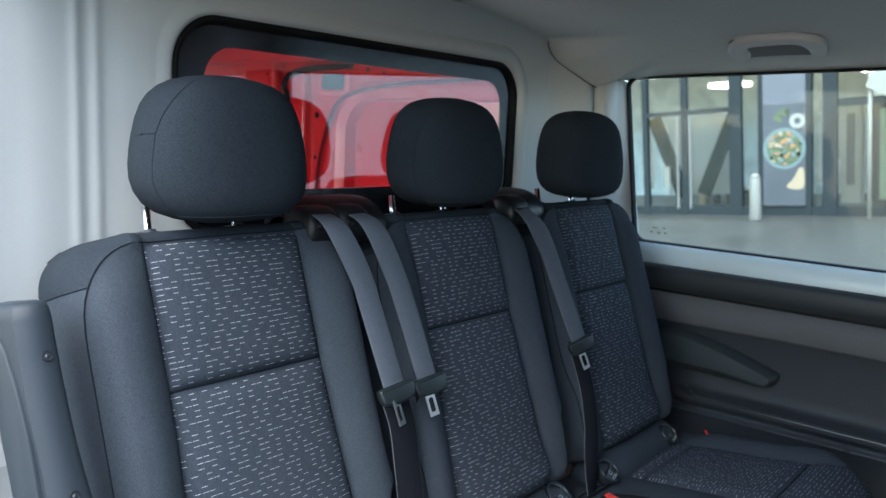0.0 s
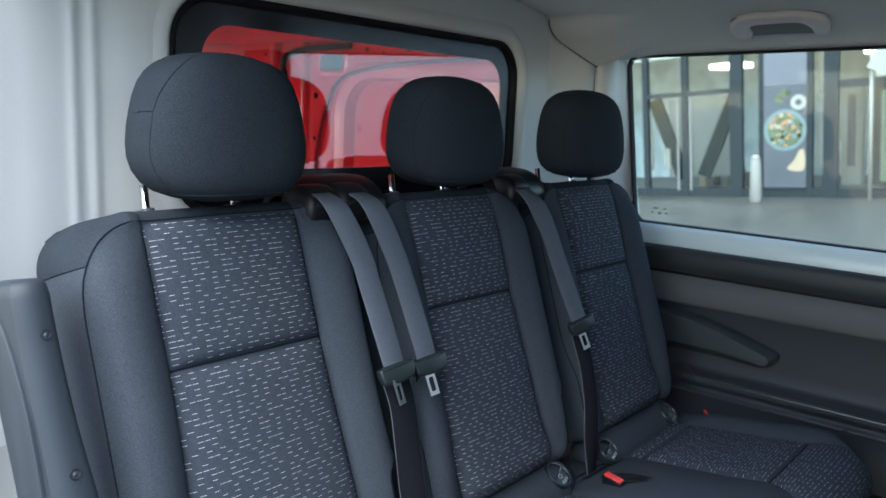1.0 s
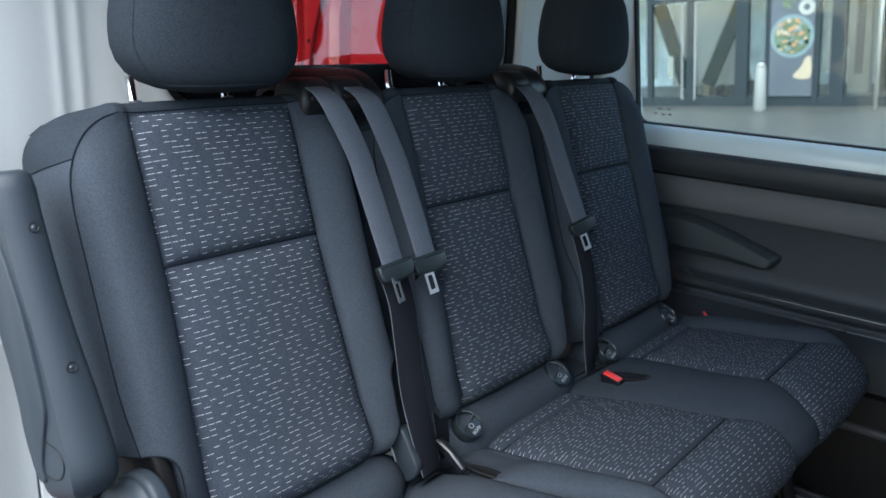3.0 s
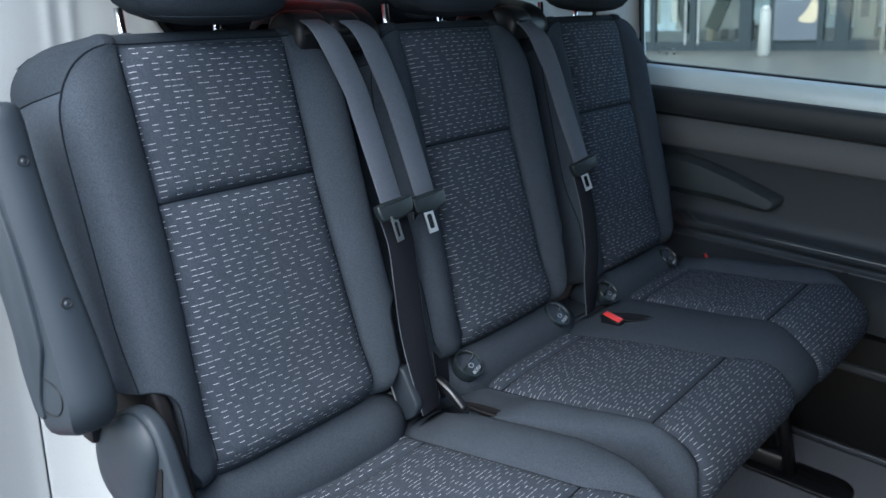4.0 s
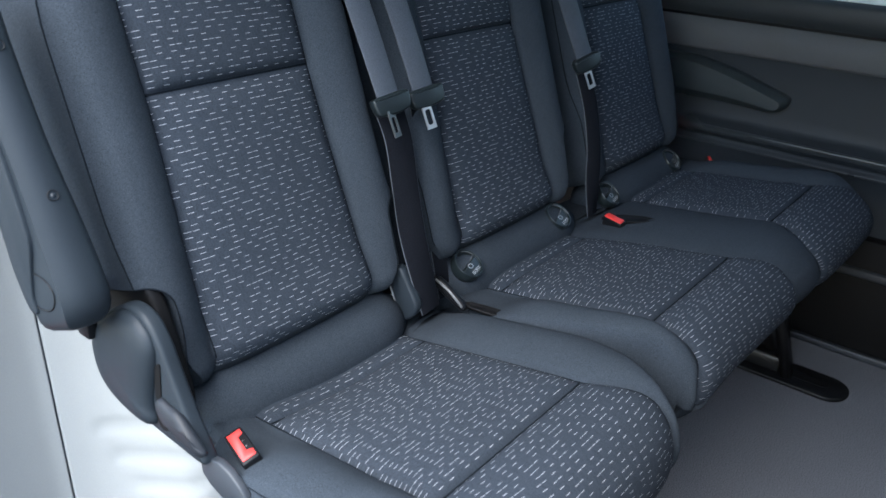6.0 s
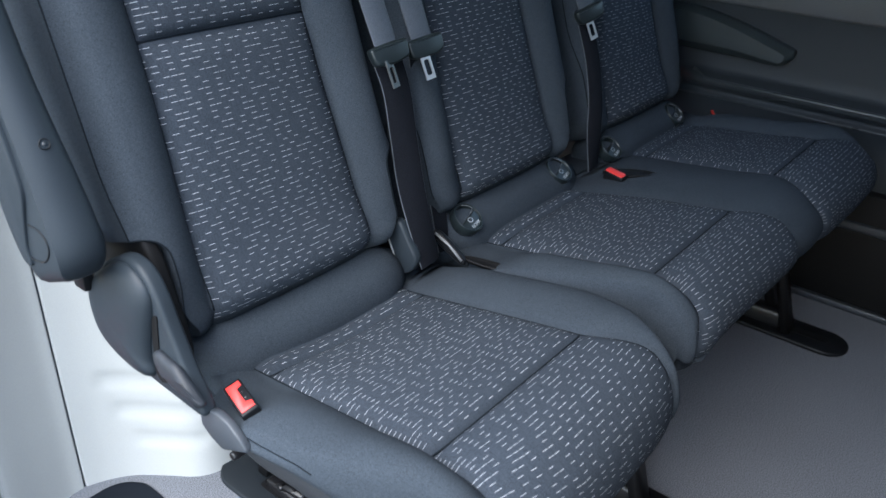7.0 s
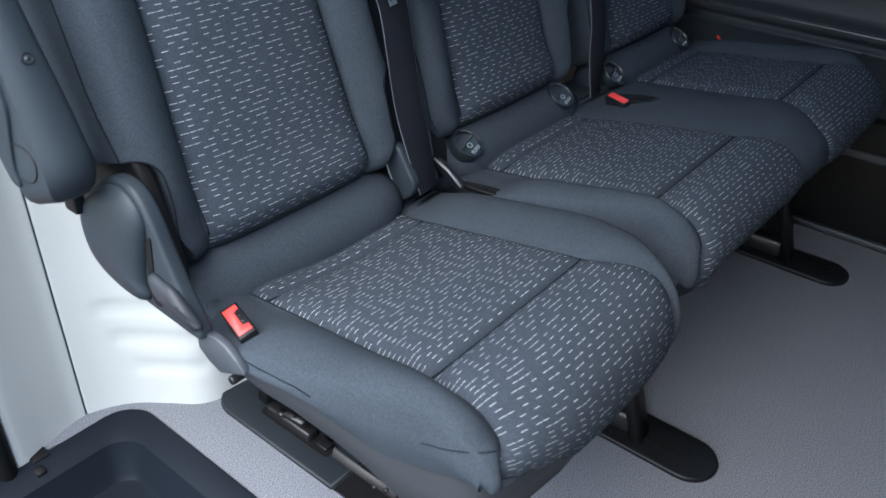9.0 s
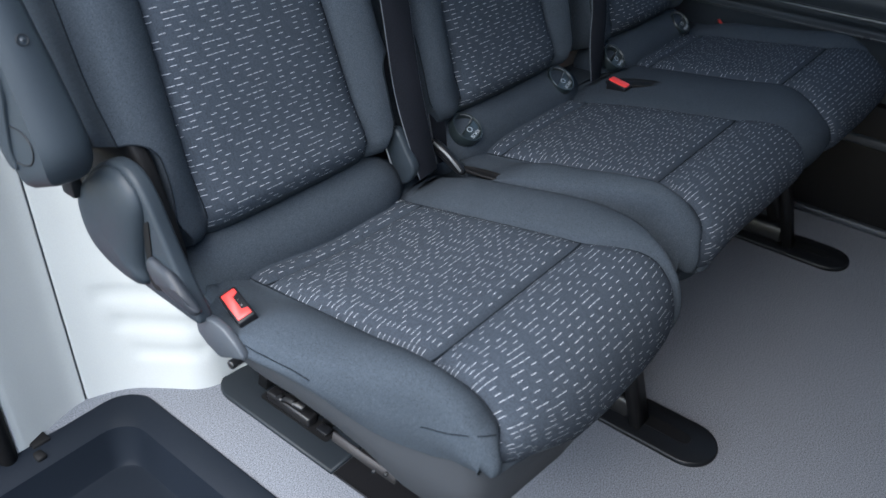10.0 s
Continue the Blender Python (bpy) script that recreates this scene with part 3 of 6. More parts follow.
def build_near_pillar():
    """White lower panel by the door with three pressed ribs, the door pillar and its seal."""
    t = thing("wall_near_panel", "white painted lower panel with three pressed horizontal recesses", "panel", kind="structure")
    pillar = smooth_curve([(-0.33, 0.30), (-0.326, 0.240), (-0.318, 0.232), (-0.300, 0.236), (-0.26, 0.250), (-0.215, 0.262), (-0.1905, 0.2632)], 6, closed=False)
    panel = smooth_curve([(-0.186, 0.2625), (-0.15, 0.247), (-0.115, 0.222), (-0.08, 0.180), (-0.05, 0.142), (-0.02, 0.124), (0.02, 0.118), (0.08, 0.12), (0.12, 0.2), (0.12, 0.29)], 12, closed=False)
    base = pillar + [(-0.1895, 0.268), (-0.1870, 0.268)] + panel
    first = len(pillar) + 2
    ribs = ((0.212, 0.10), (0.150, 0.15), (0.088, 0.21))
    zs = [0.0, 0.004, 0.012] + [0.012 + 0.007 * k for k in range(1, 52)] + [0.40, 0.44, 0.48, 0.52, 0.56, 0.6, 0.65, 0.7, 0.8, 0.9, 1.0, 1.1, 1.2, 1.3, 1.36, 1.42]
    rows = []
    for z in zs:
        up = sstep(0.40, 0.72, z)
        row = []
        for k, (x, y) in enumerate(base):
            s = (k - first) / (len(panel) - 1)
            a = base[min(k + 1, len(base) - 1)]
            b = base[max(k - 1, 0)]
            n = Vector((a[1] - b[1], -(a[0] - b[0]))).normalized()
            d = 0.0
            if s >= 0:
                for zc, s0 in ribs:
                    span = sstep(s0, s0 + 0.07, s) * (1 - sstep(0.50, 0.57, s))
                    q = (z - zc + 0.012 * s) / 0.0155
                    d += -0.0030 * span * math.exp(-q * q * q * q)
            xt = -0.186 + 0.25 * s if s >= 0 else x
            yt = 0.2985 - 0.0026 * math.exp(-((xt + 0.058) / 0.010) ** 2) - 0.0026 * math.exp(-((xt + 0.091) / 0.010) ** 2) - 0.024 * sstep(-0.02, -0.20, xt) - 0.030 * sstep(-0.17, -0.33, xt) + 0.002 * sstep(-0.02, 0.055, xt)
            if k < 8:
                yt += 0.05 * (1 - k / 8)
            lower = Vector((x + n.x * d, y + n.y * d))
            p = lower.lerp(Vector((xt, yt)), up)
            row.append((p.x, p.y, z))
        rows.append(row)
    skin = part("pressed_panel", loft(rows), (M_WHITE, M_TRIM), t)
    # one continuous panel; the paler colour above makes up for light missing there
    for p in skin.data.polygons:
        if p.center.z > 0.66:
            p.material_index = 1
    # dark seam between the two skins
    s = part("seam_strip", sweep([(-0.1883, 0.2668, 0.0), (-0.1883, 0.2668, 0.30), (-0.1883, 0.2672, 0.44)], ring(6, 0.0016), up=(0, 1, 0)), M_GREYPL)
    tagged(s, "thin dark seam between the white panels", "trim", kind="structure")
    s = part("door_seal", sweep([(-0.342, 0.235, -0.25), (-0.342, 0.235, 0.3), (-0.342, 0.235, 0.8), (-0.342, 0.235, 1.35)], ring(12, 0.016), up=(0, 1, 0)), M_RUBBER)
    tagged(s, "black rubber door seal running up the opening", "trim", kind="structure")
    s = part("body_flange", box(-0.44, -0.358, 0.232, 0.26, -0.5, 0.30, 0.012, 3), M_REDPAINT)
    tagged(s, "glossy red painted body flange outside the door seal", "body panel", kind="structure")
    s = part("wall_near_upper", box(-0.36, -0.33, 0.255, 0.32, 0.0, 1.42), M_TRIM, smooth=False)
    tagged(s, "pale grey closing strip behind the door pillar", "wall", kind="structure")


build_near_pillar()


M_REDDARK = mat("sealer_red", (0.14, 0.006, 0.010), rough=0.6, spec=0.1, var=0.2)


def build_load_bay():
    """Red pressed-steel load bay behind the bulkhead, its near side left open to let daylight in."""
    t = thing("load_bay", "bright red painted steel load bay with pressed side frames", "load bay", kind="structure")
    # unseen floor, made pale so that it bounces light onto the red walls
    part("bay_bounce_floor", box(-0.36, 1.5, 0.34, 2.9, -0.03, 0.0), M_TRIM, t, smooth=False)
    part("bay_roof", box(-0.36, 1.5, 0.34, 2.9, 1.46, 1.48), M_REDPAINT, t, smooth=False)
    # unseen near side, cut short to admit light
    part("bay_near_side", box(-0.38, -0.36, 2.2, 2.9, -0.03, 1.48), M_REDPAINT, t, smooth=False)
    part("tail_door", box(-0.36, 1.5, 2.9, 2.93, -0.03, 1.48), M_REDPAINT, t, smooth=False)
    X0 = 1.46
    hole = [(-y, z) for y, z in round_rect(0.42, 1.31, 0.55, 1.245, 0.13, 10)][::-1]
    bm = slab_with_hole([(-2.9, -0.03), (-0.34, -0.03), (-0.34, 1.48), (-2.9, 1.48)], hole, 0.012, 0.005,
                        m=Matrix(((0, 0, 1, X0 - 0.05), (-1, 0, 0, 0), (0, 1, 0, 0), (0, 0, 0, 1))))
    sharpen(part("side_frame", bm, M_REDPAINT, t), 40)
    part("outer_skin", box(X0, X0 + 0.004, 0.34, 2.9, -0.03, 1.48), M_REDPAINT, t, smooth=False)
    # folded flange that follows the rounded opening
    rows = []
    for d, x in ((0.060, -0.050), (0.052, -0.062), (0.030, -0.064), (0.020, -0.052), (0.006, -0.050), (0.0, -0.036), (-0.006, -0.002)):
        rows.append([(X0 + x, y, z) for y, z in round_rect(0.42 - d, 1.31 + d, 0.55 - d, 1.245 + d, 0.13 + d, 12)])
    part("folded_flange", loft(rows, close_cols=True), M_REDPAINT, t)
    # dark access hole with a raised lip
    rows = []
    for d, x in ((0.018, -0.050), (0.010, -0.060), (0.0, -0.058), (-0.004, -0.045)):
        rows.append([(X0 + x, y, z) for y, z in round_rect(1.312 - d, 1.44 + d, 1.272 - d, 1.334 + d, 0.018 + d, 6)])
    part("hole_lip", loft(rows, close_cols=True), M_REDPAINT, t)
    part("access_hole", slab(round_rect(1.312, 1.44, 1.272, 1.334, 0.018, 6), 0.004, m=Matrix.Translation((X0 - 0.054, 0, 0)) @ YZ), M_GREYPL, t, "dark oval access hole", smooth=False)
    # upright rib, roof rail and small holes
    sharpen(part("upright_rib", box(X0 - 0.085, X0 - 0.045, 1.50, 1.60, 0.0, 1.40, 0.014, 3), M_REDPAINT, t), 40)
    sharpen(part("upright_rib", box(X0 - 0.10, X0 - 0.045, 1.66, 1.86, 0.0, 1.46, 0.02, 3), M_REDPAINT, t), 40)
    sharpen(part("roof_rail", box(X0 - 0.13, X0 - 0.045, 0.34, 2.9, 1.375, 1.47, 0.02, 3), M_REDPAINT, t), 40)
    for y, z, r in ((1.20, 1.345, 0.009), (1.12, 1.335, 0.006), (1.0, 1.350, 0.016), (0.82, 1.345, 0.006), (0.7, 1.34, 0.008), (1.53, 1.12, 0.010), (1.47, 1.02, 0.008), (1.465, 1.18, 0.012), (1.70, 1.33, 0.006)):
        x = X0 - 0.051 if y < 1.49 else X0 - 0.086 if y < 1.62 else X0 - 0.101
        part("bolt_hole", cyl((x - 0.001, y, z), (x + 0.004, y, z), r, n=14), M_RUBBER, t, smooth=False)
    cable = smooth_curve([(X0 - 0.092, 1.575, 0.90), (X0 - 0.092, 1.590, 1.22), (X0 - 0.092, 1.608, 1.278), (X0 - 0.094, 1.60, 1.307), (X0 - 0.092, 1.565, 1.332), (X0 - 0.085, 1.486, 1.347), (X0 - 0.075, 1.393, 1.354), (X0 - 0.07, 1.264, 1.358)], 6, closed=False)
    part("cable", sweep(cable, ring(8, 0.011), up=(1, 0, 0)), M_RUBBER, t, "black wiring loom")
    channel = smooth_curve([(X0 - 0.0665, 1.447, 0.80), (X0 - 0.0665, 1.440, 0.95), (X0 - 0.0665, 1.400, 1.11), (X0 - 0.0665, 1.335, 1.225), (X0 - 0.0665, 1.207, 1.272), (X0 - 0.0665, 0.974, 1.296), (X0 - 0.0665, 0.70, 1.308)], 6, closed=False)
    part("flange_seal", sweep(channel, ring(8, 0.007), up=(1, 0, 0)), M_REDDARK, t, "dark sealed flange edge")
    part("bolt_head", cyl((X0 - 0.012, 1.02, 0.98), (X0, 1.02, 0.98), 0.008, n=12), M_STEEL, t)
    return t


build_load_bay()

# front part of the cabin, behind the camera's view, closes the shell; unseen, its heights set how much light enters
def build_front():
    w = thing("wall_front", "plain unseen cabin front that closes the shell and holds back light", "wall", kind="structure")
    part("dash", box(-0.40, 1.46, -1.85, -1.55, -0.03, 1.30, 0.04, 3), M_DOORPL, w)
    for x in (-0.40, 1.40):
        part("screen_pillar", sweep([(x, -1.75, 0.98), (x, -1.65, 1.18), (x, -1.60, 1.40)], ring(10, 0.05), up=(1, 0, 0)), M_TRIM, w)
    part("front_door", box(1.40, 1.46, -1.85, -1.29, -0.03, 0.92, 0.02, 2), M_DOORPL, w)
    part("near_door", box(-0.43, -0.37, -1.85, -0.89, -0.30, 1.36, 0.02, 2), M_DOORPL, w)
    part("middle_pillar", box(1.38, 1.46, -1.24, -1.02, 0.0, 1.40, 0.02, 2), M_DOORPL, w)

build_front()


# ---- seats ----
SEAT_X = (0.0, 0.49, 0.98)
T_UP, T_FW = Vector((0, 0.318, 0.948)), Vector((0, -0.948, 0.318))


def back_point(u, v, w):
    """A place on a backrest: u across, v up along it, w out of its face."""
    return Vector((u, -0.108, 0.493)) + T_UP * v + T_FW * w


def build_backrest(parent, notch=(1, 1)):
    """notch: whether the lower corner is cut back for the hinge on the door side and on the far side."""
    VT, DEPTH, SEAM, PTOP = 0.520, 0.115, 0.327, 0.515
    def corner(v, cut):
        if not cut or v > 0.1205:
            return 0.0
        low = 0.034 - 0.006 * (1 - sstep(0.0, 0.06, v))
        if v < 0.0895:
            return low
        return 0.034 * math.sqrt(max(0.0, 1 - ((v - 0.0895) / 0.031) ** 2))
    def half(v, s=-1):
        w = 0.213 - corner(v, notch[0 if s < 0 else 1])
        w -= 0.02 * (1 - sstep(-0.02, 0.025, v))
        R = 0.085
        if v > VT - R:
            w = w - R + math.sqrt(max(R * R - (v - VT + R) ** 2, 0))
        return w
    def rear(v, s=-1):
        w = 0.212 - 1.1 * corner(v, notch[0 if s < 0 else 1])
        R = 0.062
        if v > VT + 0.0172 - R:
            w = w - R + math.sqrt(max(R * R - (v - VT - 0.0172 + R) ** 2, 0))
        return w
    def edge(v):
        return 0.124 + 0.013 * (1 - sstep(0.0, 0.33, v))
    def bulge(u, v):
        s = -1 if u < 0 else 1
        pe, W = edge(v), half(v, s) + corner(v, notch[0 if s < 0 else 1])
        a = abs(u)
        if a <= pe:
            d = 0.015 * (1 - math.exp(-(pe - a) / 0.010)) * (1 - math.exp(-abs(v - SEAM) / (0.005 if v > SEAM else 0.012)))
            d *= 1 - math.exp(-max(PTOP - v, 0) / 0.008)
            return d - 0.004 * (a / pe) ** 2 + 0.008 * (1 - sstep(0.01, 0.08, v)) * sstep(-0.014, 0.01, v)
        e = (a - pe) / max(W - pe, 0.004)
        side = 0.017 + 0.008 * sstep(0.0, 0.08, v) * (1 - 0.8 * sstep(0.40, 0.52, v)) - 0.016 * sstep(0.44, 0.52, v)
        wrap = 0.018 * sstep(0.70, 1.0, e) ** 2 * sstep(0.10, 0.20, v) * (1 - sstep(0.40, 0.50, v))
        return side * math.sin(math.pi * min(1, e * 0.93)) ** 0.8 + 0.003 * e - wrap
    # columns: fractions over the panel, the side bolster and the gusset
    colp = [-1, -0.985, -0.95, -0.9, -0.8, -0.6, -0.35, 0, 0.35, 0.6, 0.8, 0.9, 0.95, 0.985, 1]
    colb = [0.06, 0.14, 0.25, 0.4, 0.55, 0.68, 0.76, 0.83, 0.89, 0.94, 0.975, 1.0]
    colg = [0.02, 0.08, 0.18, 0.3, 0.45, 0.6, 0.8, 0.95, 1.0]
    rows_v = [(-0.022, -0.06), (-0.022, -0.035), (-0.018, -0.015), (-0.008, -0.004), (0.004, 0)]
    rows_v += [(v, 0) for v in (0.012, 0.02, 0.032, 0.045, 0.06, 0.075, 0.0895, 0.097, 0.103, 0.108, 0.112, 0.1145, 0.1165, 0.118, 0.1192, 0.12, 0.1205, 0.1212, 0.124, 0.13, 0.14, 0.17, 0.20, 0.23, 0.26, 0.285, 0.30, 0.310, 0.317, 0.322, 0.325, 0.327, 0.329, 0.332, 0.337, 0.345, 0.36, 0.38, 0.40, 0.42, 0.44, 0.455, 0.47, 0.48, 0.49, 0.497, 0.502, 0.505, 0.510, 0.515, VT - 0.001)]
    for a in (20, 45, 70, 90):
        q = radians(a)
        rows_v.append((VT - 0.001 + 0.016 * math.sin(q), -0.022 * (1 - math.cos(q))))
    rows_v += [(VT + 0.017, -0.06), (VT + 0.012, -DEPTH + 0.01), (VT, -DEPTH)]
    plain, panel, uvs = [], [], []
    for v, off in rows_v:
        vv = min(v, VT - 0.001)
        pe = edge(vv)
        def at(u, extra=0.0, vv=vv, v=v, off=off):
            return back_point(u, v, max(bulge(u, vv) + off + extra, -DEPTH))
        sides = []
        for s in (-1, 1):
            W = half(vv, s)
            side = []
            for g in reversed(colg):
                wide = W + (rear(v, s) - W) * sstep(0, 0.55, g) + 0.003 * math.sin(math.pi * g)
                rim = bulge(s * (W - 0.0005), vv)
                side.append(back_point(s * wide, v, max(rim + off - g * (DEPTH + rim), -DEPTH)))
            sides.append(side + [at(s * (pe + (W - pe) * b)) for b in reversed(colb)])
        left, right = sides[0], sides[1][::-1]
        mid = [at(pe * c) for c in colp]
        plain.append((left, mid, right))
        panel.append(mid)
        uvs.append([(pe * c, v + (0 if off == 0 else off)) for c in colp])
    k0 = 3
    k1 = next(i for i, r in enumerate(rows_v) if r[0] >= PTOP)
    bm, crown = bmesh.new(), bmesh.new()
    grid = [[bm.verts.new(p) for p in (*l, *m, *r)] for l, m, r in plain]
    high = [[crown.verts.new(p) for p in (*l, *m, *r)] for l, m, r in plain]
    nl, nm = len(plain[0][0]), len(plain[0][1])
    n = len(grid[0])
    for i in range(len(grid) - 1):
        for j in range(n):
            k = (j + 1) % n
            if nl <= j < nl + nm - 1 and k0 <= i < k1:
                continue
            g = next((colg[len(colg) - 1 - q] for q in (j, n - 1 - k) if 0 <= q < len(colg) - 1), None)
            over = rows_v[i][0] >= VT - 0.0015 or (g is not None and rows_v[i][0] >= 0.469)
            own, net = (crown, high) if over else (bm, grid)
            try:
                own.faces.new((net[i][j], net[i][k], net[i + 1][k], net[i + 1][j]))
            except ValueError:
                pass
    bm.faces.new(grid[0][::-1])
    for own in (bm, crown):
        bmesh.ops.delete(own, geom=[q for q in own.verts if not q.link_faces], context="VERTS")
        bmesh.ops.remove_doubles(own, verts=own.verts[:], dist=0.00005)
    ob = part("backrest", bm, M_FABRIC, parent)
    # top and upper side faces, in a darker colour than the backrest
    part("upper_gusset", crown, M_HEADCLOTH, ob, "upper gusset of the backrest, coloured darker than the rest")
    part("centre_panel", loft(panel[k0:k1 + 1], uvs=uvs[k0:k1 + 1]), M_DASH, ob, "charcoal cloth with rows of pale stitched dashes")
    # piping along the front edge of the gussets
    front = [v for v, off in rows_v if off == 0 and v > 0.01]
    rim = [(-half(min(v, VT - 0.001)) - 0.0004, v) for v in front]
    rim += [(rim[-1][0] * k / 10, front[-1]) for k in range(9, -10, -1)] + [(half(min(v, VT - 0.001), 1) + 0.0004, v) for v in reversed(front)]
    part("piping", sweep([back_point(u, v, bulge(u * 0.998, min(v, VT - 0.001)) + 0.0005) for u, v in rim], ring(6, 0.0010), up=(0, -1, 0.3)), M_THREAD, ob, "dark sewn seam")
    for s in (-1, 1):
        line = []
        for g in (0.0, 0.1, 0.2, 0.3, 0.45, 0.6, 0.8, 1.0):
            v = 0.470
            wide = half(v, s) + (rear(v, s) - half(v, s)) * sstep(0, 0.55, g) + 0.003 * math.sin(math.pi * g) + 0.0003
            rim = bulge(s * (half(v, s) - 0.0005), v)
            line.append(back_point(s * wide, v, rim - g * (DEPTH + rim)))
        part("gusset_seam", sweep(line, ring(6, 0.0009), up=(0, 0, 1)), M_THREAD, ob, "dark sewn seam")
        path = [back_point(s * edge(v), v, bulge(s * edge(v), v) + 0.0002) for v, off in rows_v if off == 0 and v < PTOP]
        part("seam", sweep(path, ring(6, 0.0011), up=(0, -1, 0.3)), M_THREAD, ob, "dark sewn seam")
    path = [back_point(edge(SEAM) * k / 10, SEAM, bulge(edge(SEAM) * k / 10, SEAM) + 0.0004) for k in range(-10, 11)]
    part("seam", sweep(path, ring(6, 0.0017), up=(0, -1, 0.3)), M_THREAD, ob, "dark sewn seam")
    return ob


def build_headrest(parent):
    rows = []
    C = Vector((0.008, 0.074, 1.0985))
    H, n = 0.102, 40
    shape = []
    steps = [-1.0, -0.985, -0.94, -0.86, -0.74, -0.58, -0.40, -0.2, 0.0, 0.2, 0.4, 0.58, 0.72, 0.83, 0.91, 0.965, 1.0]
    for s in steps:
        z = H * s * (0.93 if s < 0 else 1.0)
        if s < 0:
            k = (1 - abs(s) ** 5.5) ** 0.36 if s > -1 else 0.0
        else:
            k = (1 - abs(s) ** 4.4) ** 0.40 if s < 1 else 0.0
        hw = (0.1275 - 0.020 * sstep(-0.3, 1.0, s) - 0.012 * sstep(-0.3, -1, s)) * max(k, 0.30 if s == -1 else 0.20)
        hd = 0.0765 * max(k, 0.25) * (1.0 - 0.12 * max(s, 0))
        shape.append((hw, hd, z, s))
        row = []
        for j in range(n):
            a = 2 * math.pi * j / n
            c, d = math.cos(a), math.sin(a)
            e = 0.66
            x = hw * math.copysign(abs(c) ** e, c)
            y = hd * math.copysign(abs(d) ** e, d)
            y += 0.016 * (x / 0.14) ** 2 if d < 0 else 0
            row.append((C.x + x, C.y + y + 0.06 * z, C.z + z))
        rows.append(row)
    hr = part("headrest", loft(rows, close_cols=True, cap=True), M_HEADCLOTH, parent, "rounded plain charcoal cloth headrest")
    # sewn seam round each side, and the short one that runs from it to the rear
    def on_side(s, f, hw, hd, z):
        c = max(0.0, 1 - abs(f) ** (2 / 0.66)) ** 0.33
        return (C.x + s * hw * c * 1.002, C.y - hd * f * 1.002 + (0.016 * (hw * c / 0.14) ** 2 if f > 0 else 0) + 0.06 * z, C.z + z)
    for s in (-1, 1):
        path = smooth_curve([on_side(s, 0.46 + 0.10 * sstep(-0.4, -1.0, q) + 0.26 * sstep(0.2, 1.0, q), hw, hd, z) for hw, hd, z, q in shape[2:-2]], 3, closed=False)
        part("seam", sweep(path, ring(6, 0.0005), up=(0, -1, 0)), M_HEADCLOTH, hr)
        hw, hd, z, q = shape[9]
        path = [on_side(s, f, hw, hd, z + 0.006 * f) for f in (0.46, 0.36, 0.24, 0.12, 0.0, -0.15)]
        part("ear_seam", sweep(path, ring(6, 0.0005), up=(0, 0, 1)), M_HEADCLOTH, hr)
    hw, hd, z, q = shape[3]
    path = []
    for k in range(-14, 15):
        x = 0.092 * k / 14
        c = abs(x / hw) ** (1 / 0.66)
        path.append((C.x + x, C.y - hd * math.sqrt(max(0.0, 1 - c * c)) ** 0.66 + 0.016 * (x / 0.14) ** 2 + 0.06 * z - 0.0003, C.z + z))
    part("lower_seam", sweep(path, ring(6, 0.0007), up=(0, 0, 1)), M_HEADCLOTH, hr)
    for s in (-1, 1):
        part("rod", cyl((s * 0.072, 0.128, 0.95), (s * 0.072, 0.140, 1.02), 0.0058, n=16), M_CHROME, hr, "polished steel headrest rod")
        rows = [[(s * 0.072 + p[0], 0.128 + p[1], h) for p in ring(28, r, 0.8 * r)] for r, h in ((0.027, 0.960), (0.028, 0.981), (0.0265, 0.984), (0.020, 0.9855), (0.0085, 0.986), (0.0080, 0.990), (0.0062, 0.9905))]
        part("rod_collar", loft(rows, close_cols=True, cap=True), M_GREYPL, hr, "flat oval charcoal rod collar")
    return hr


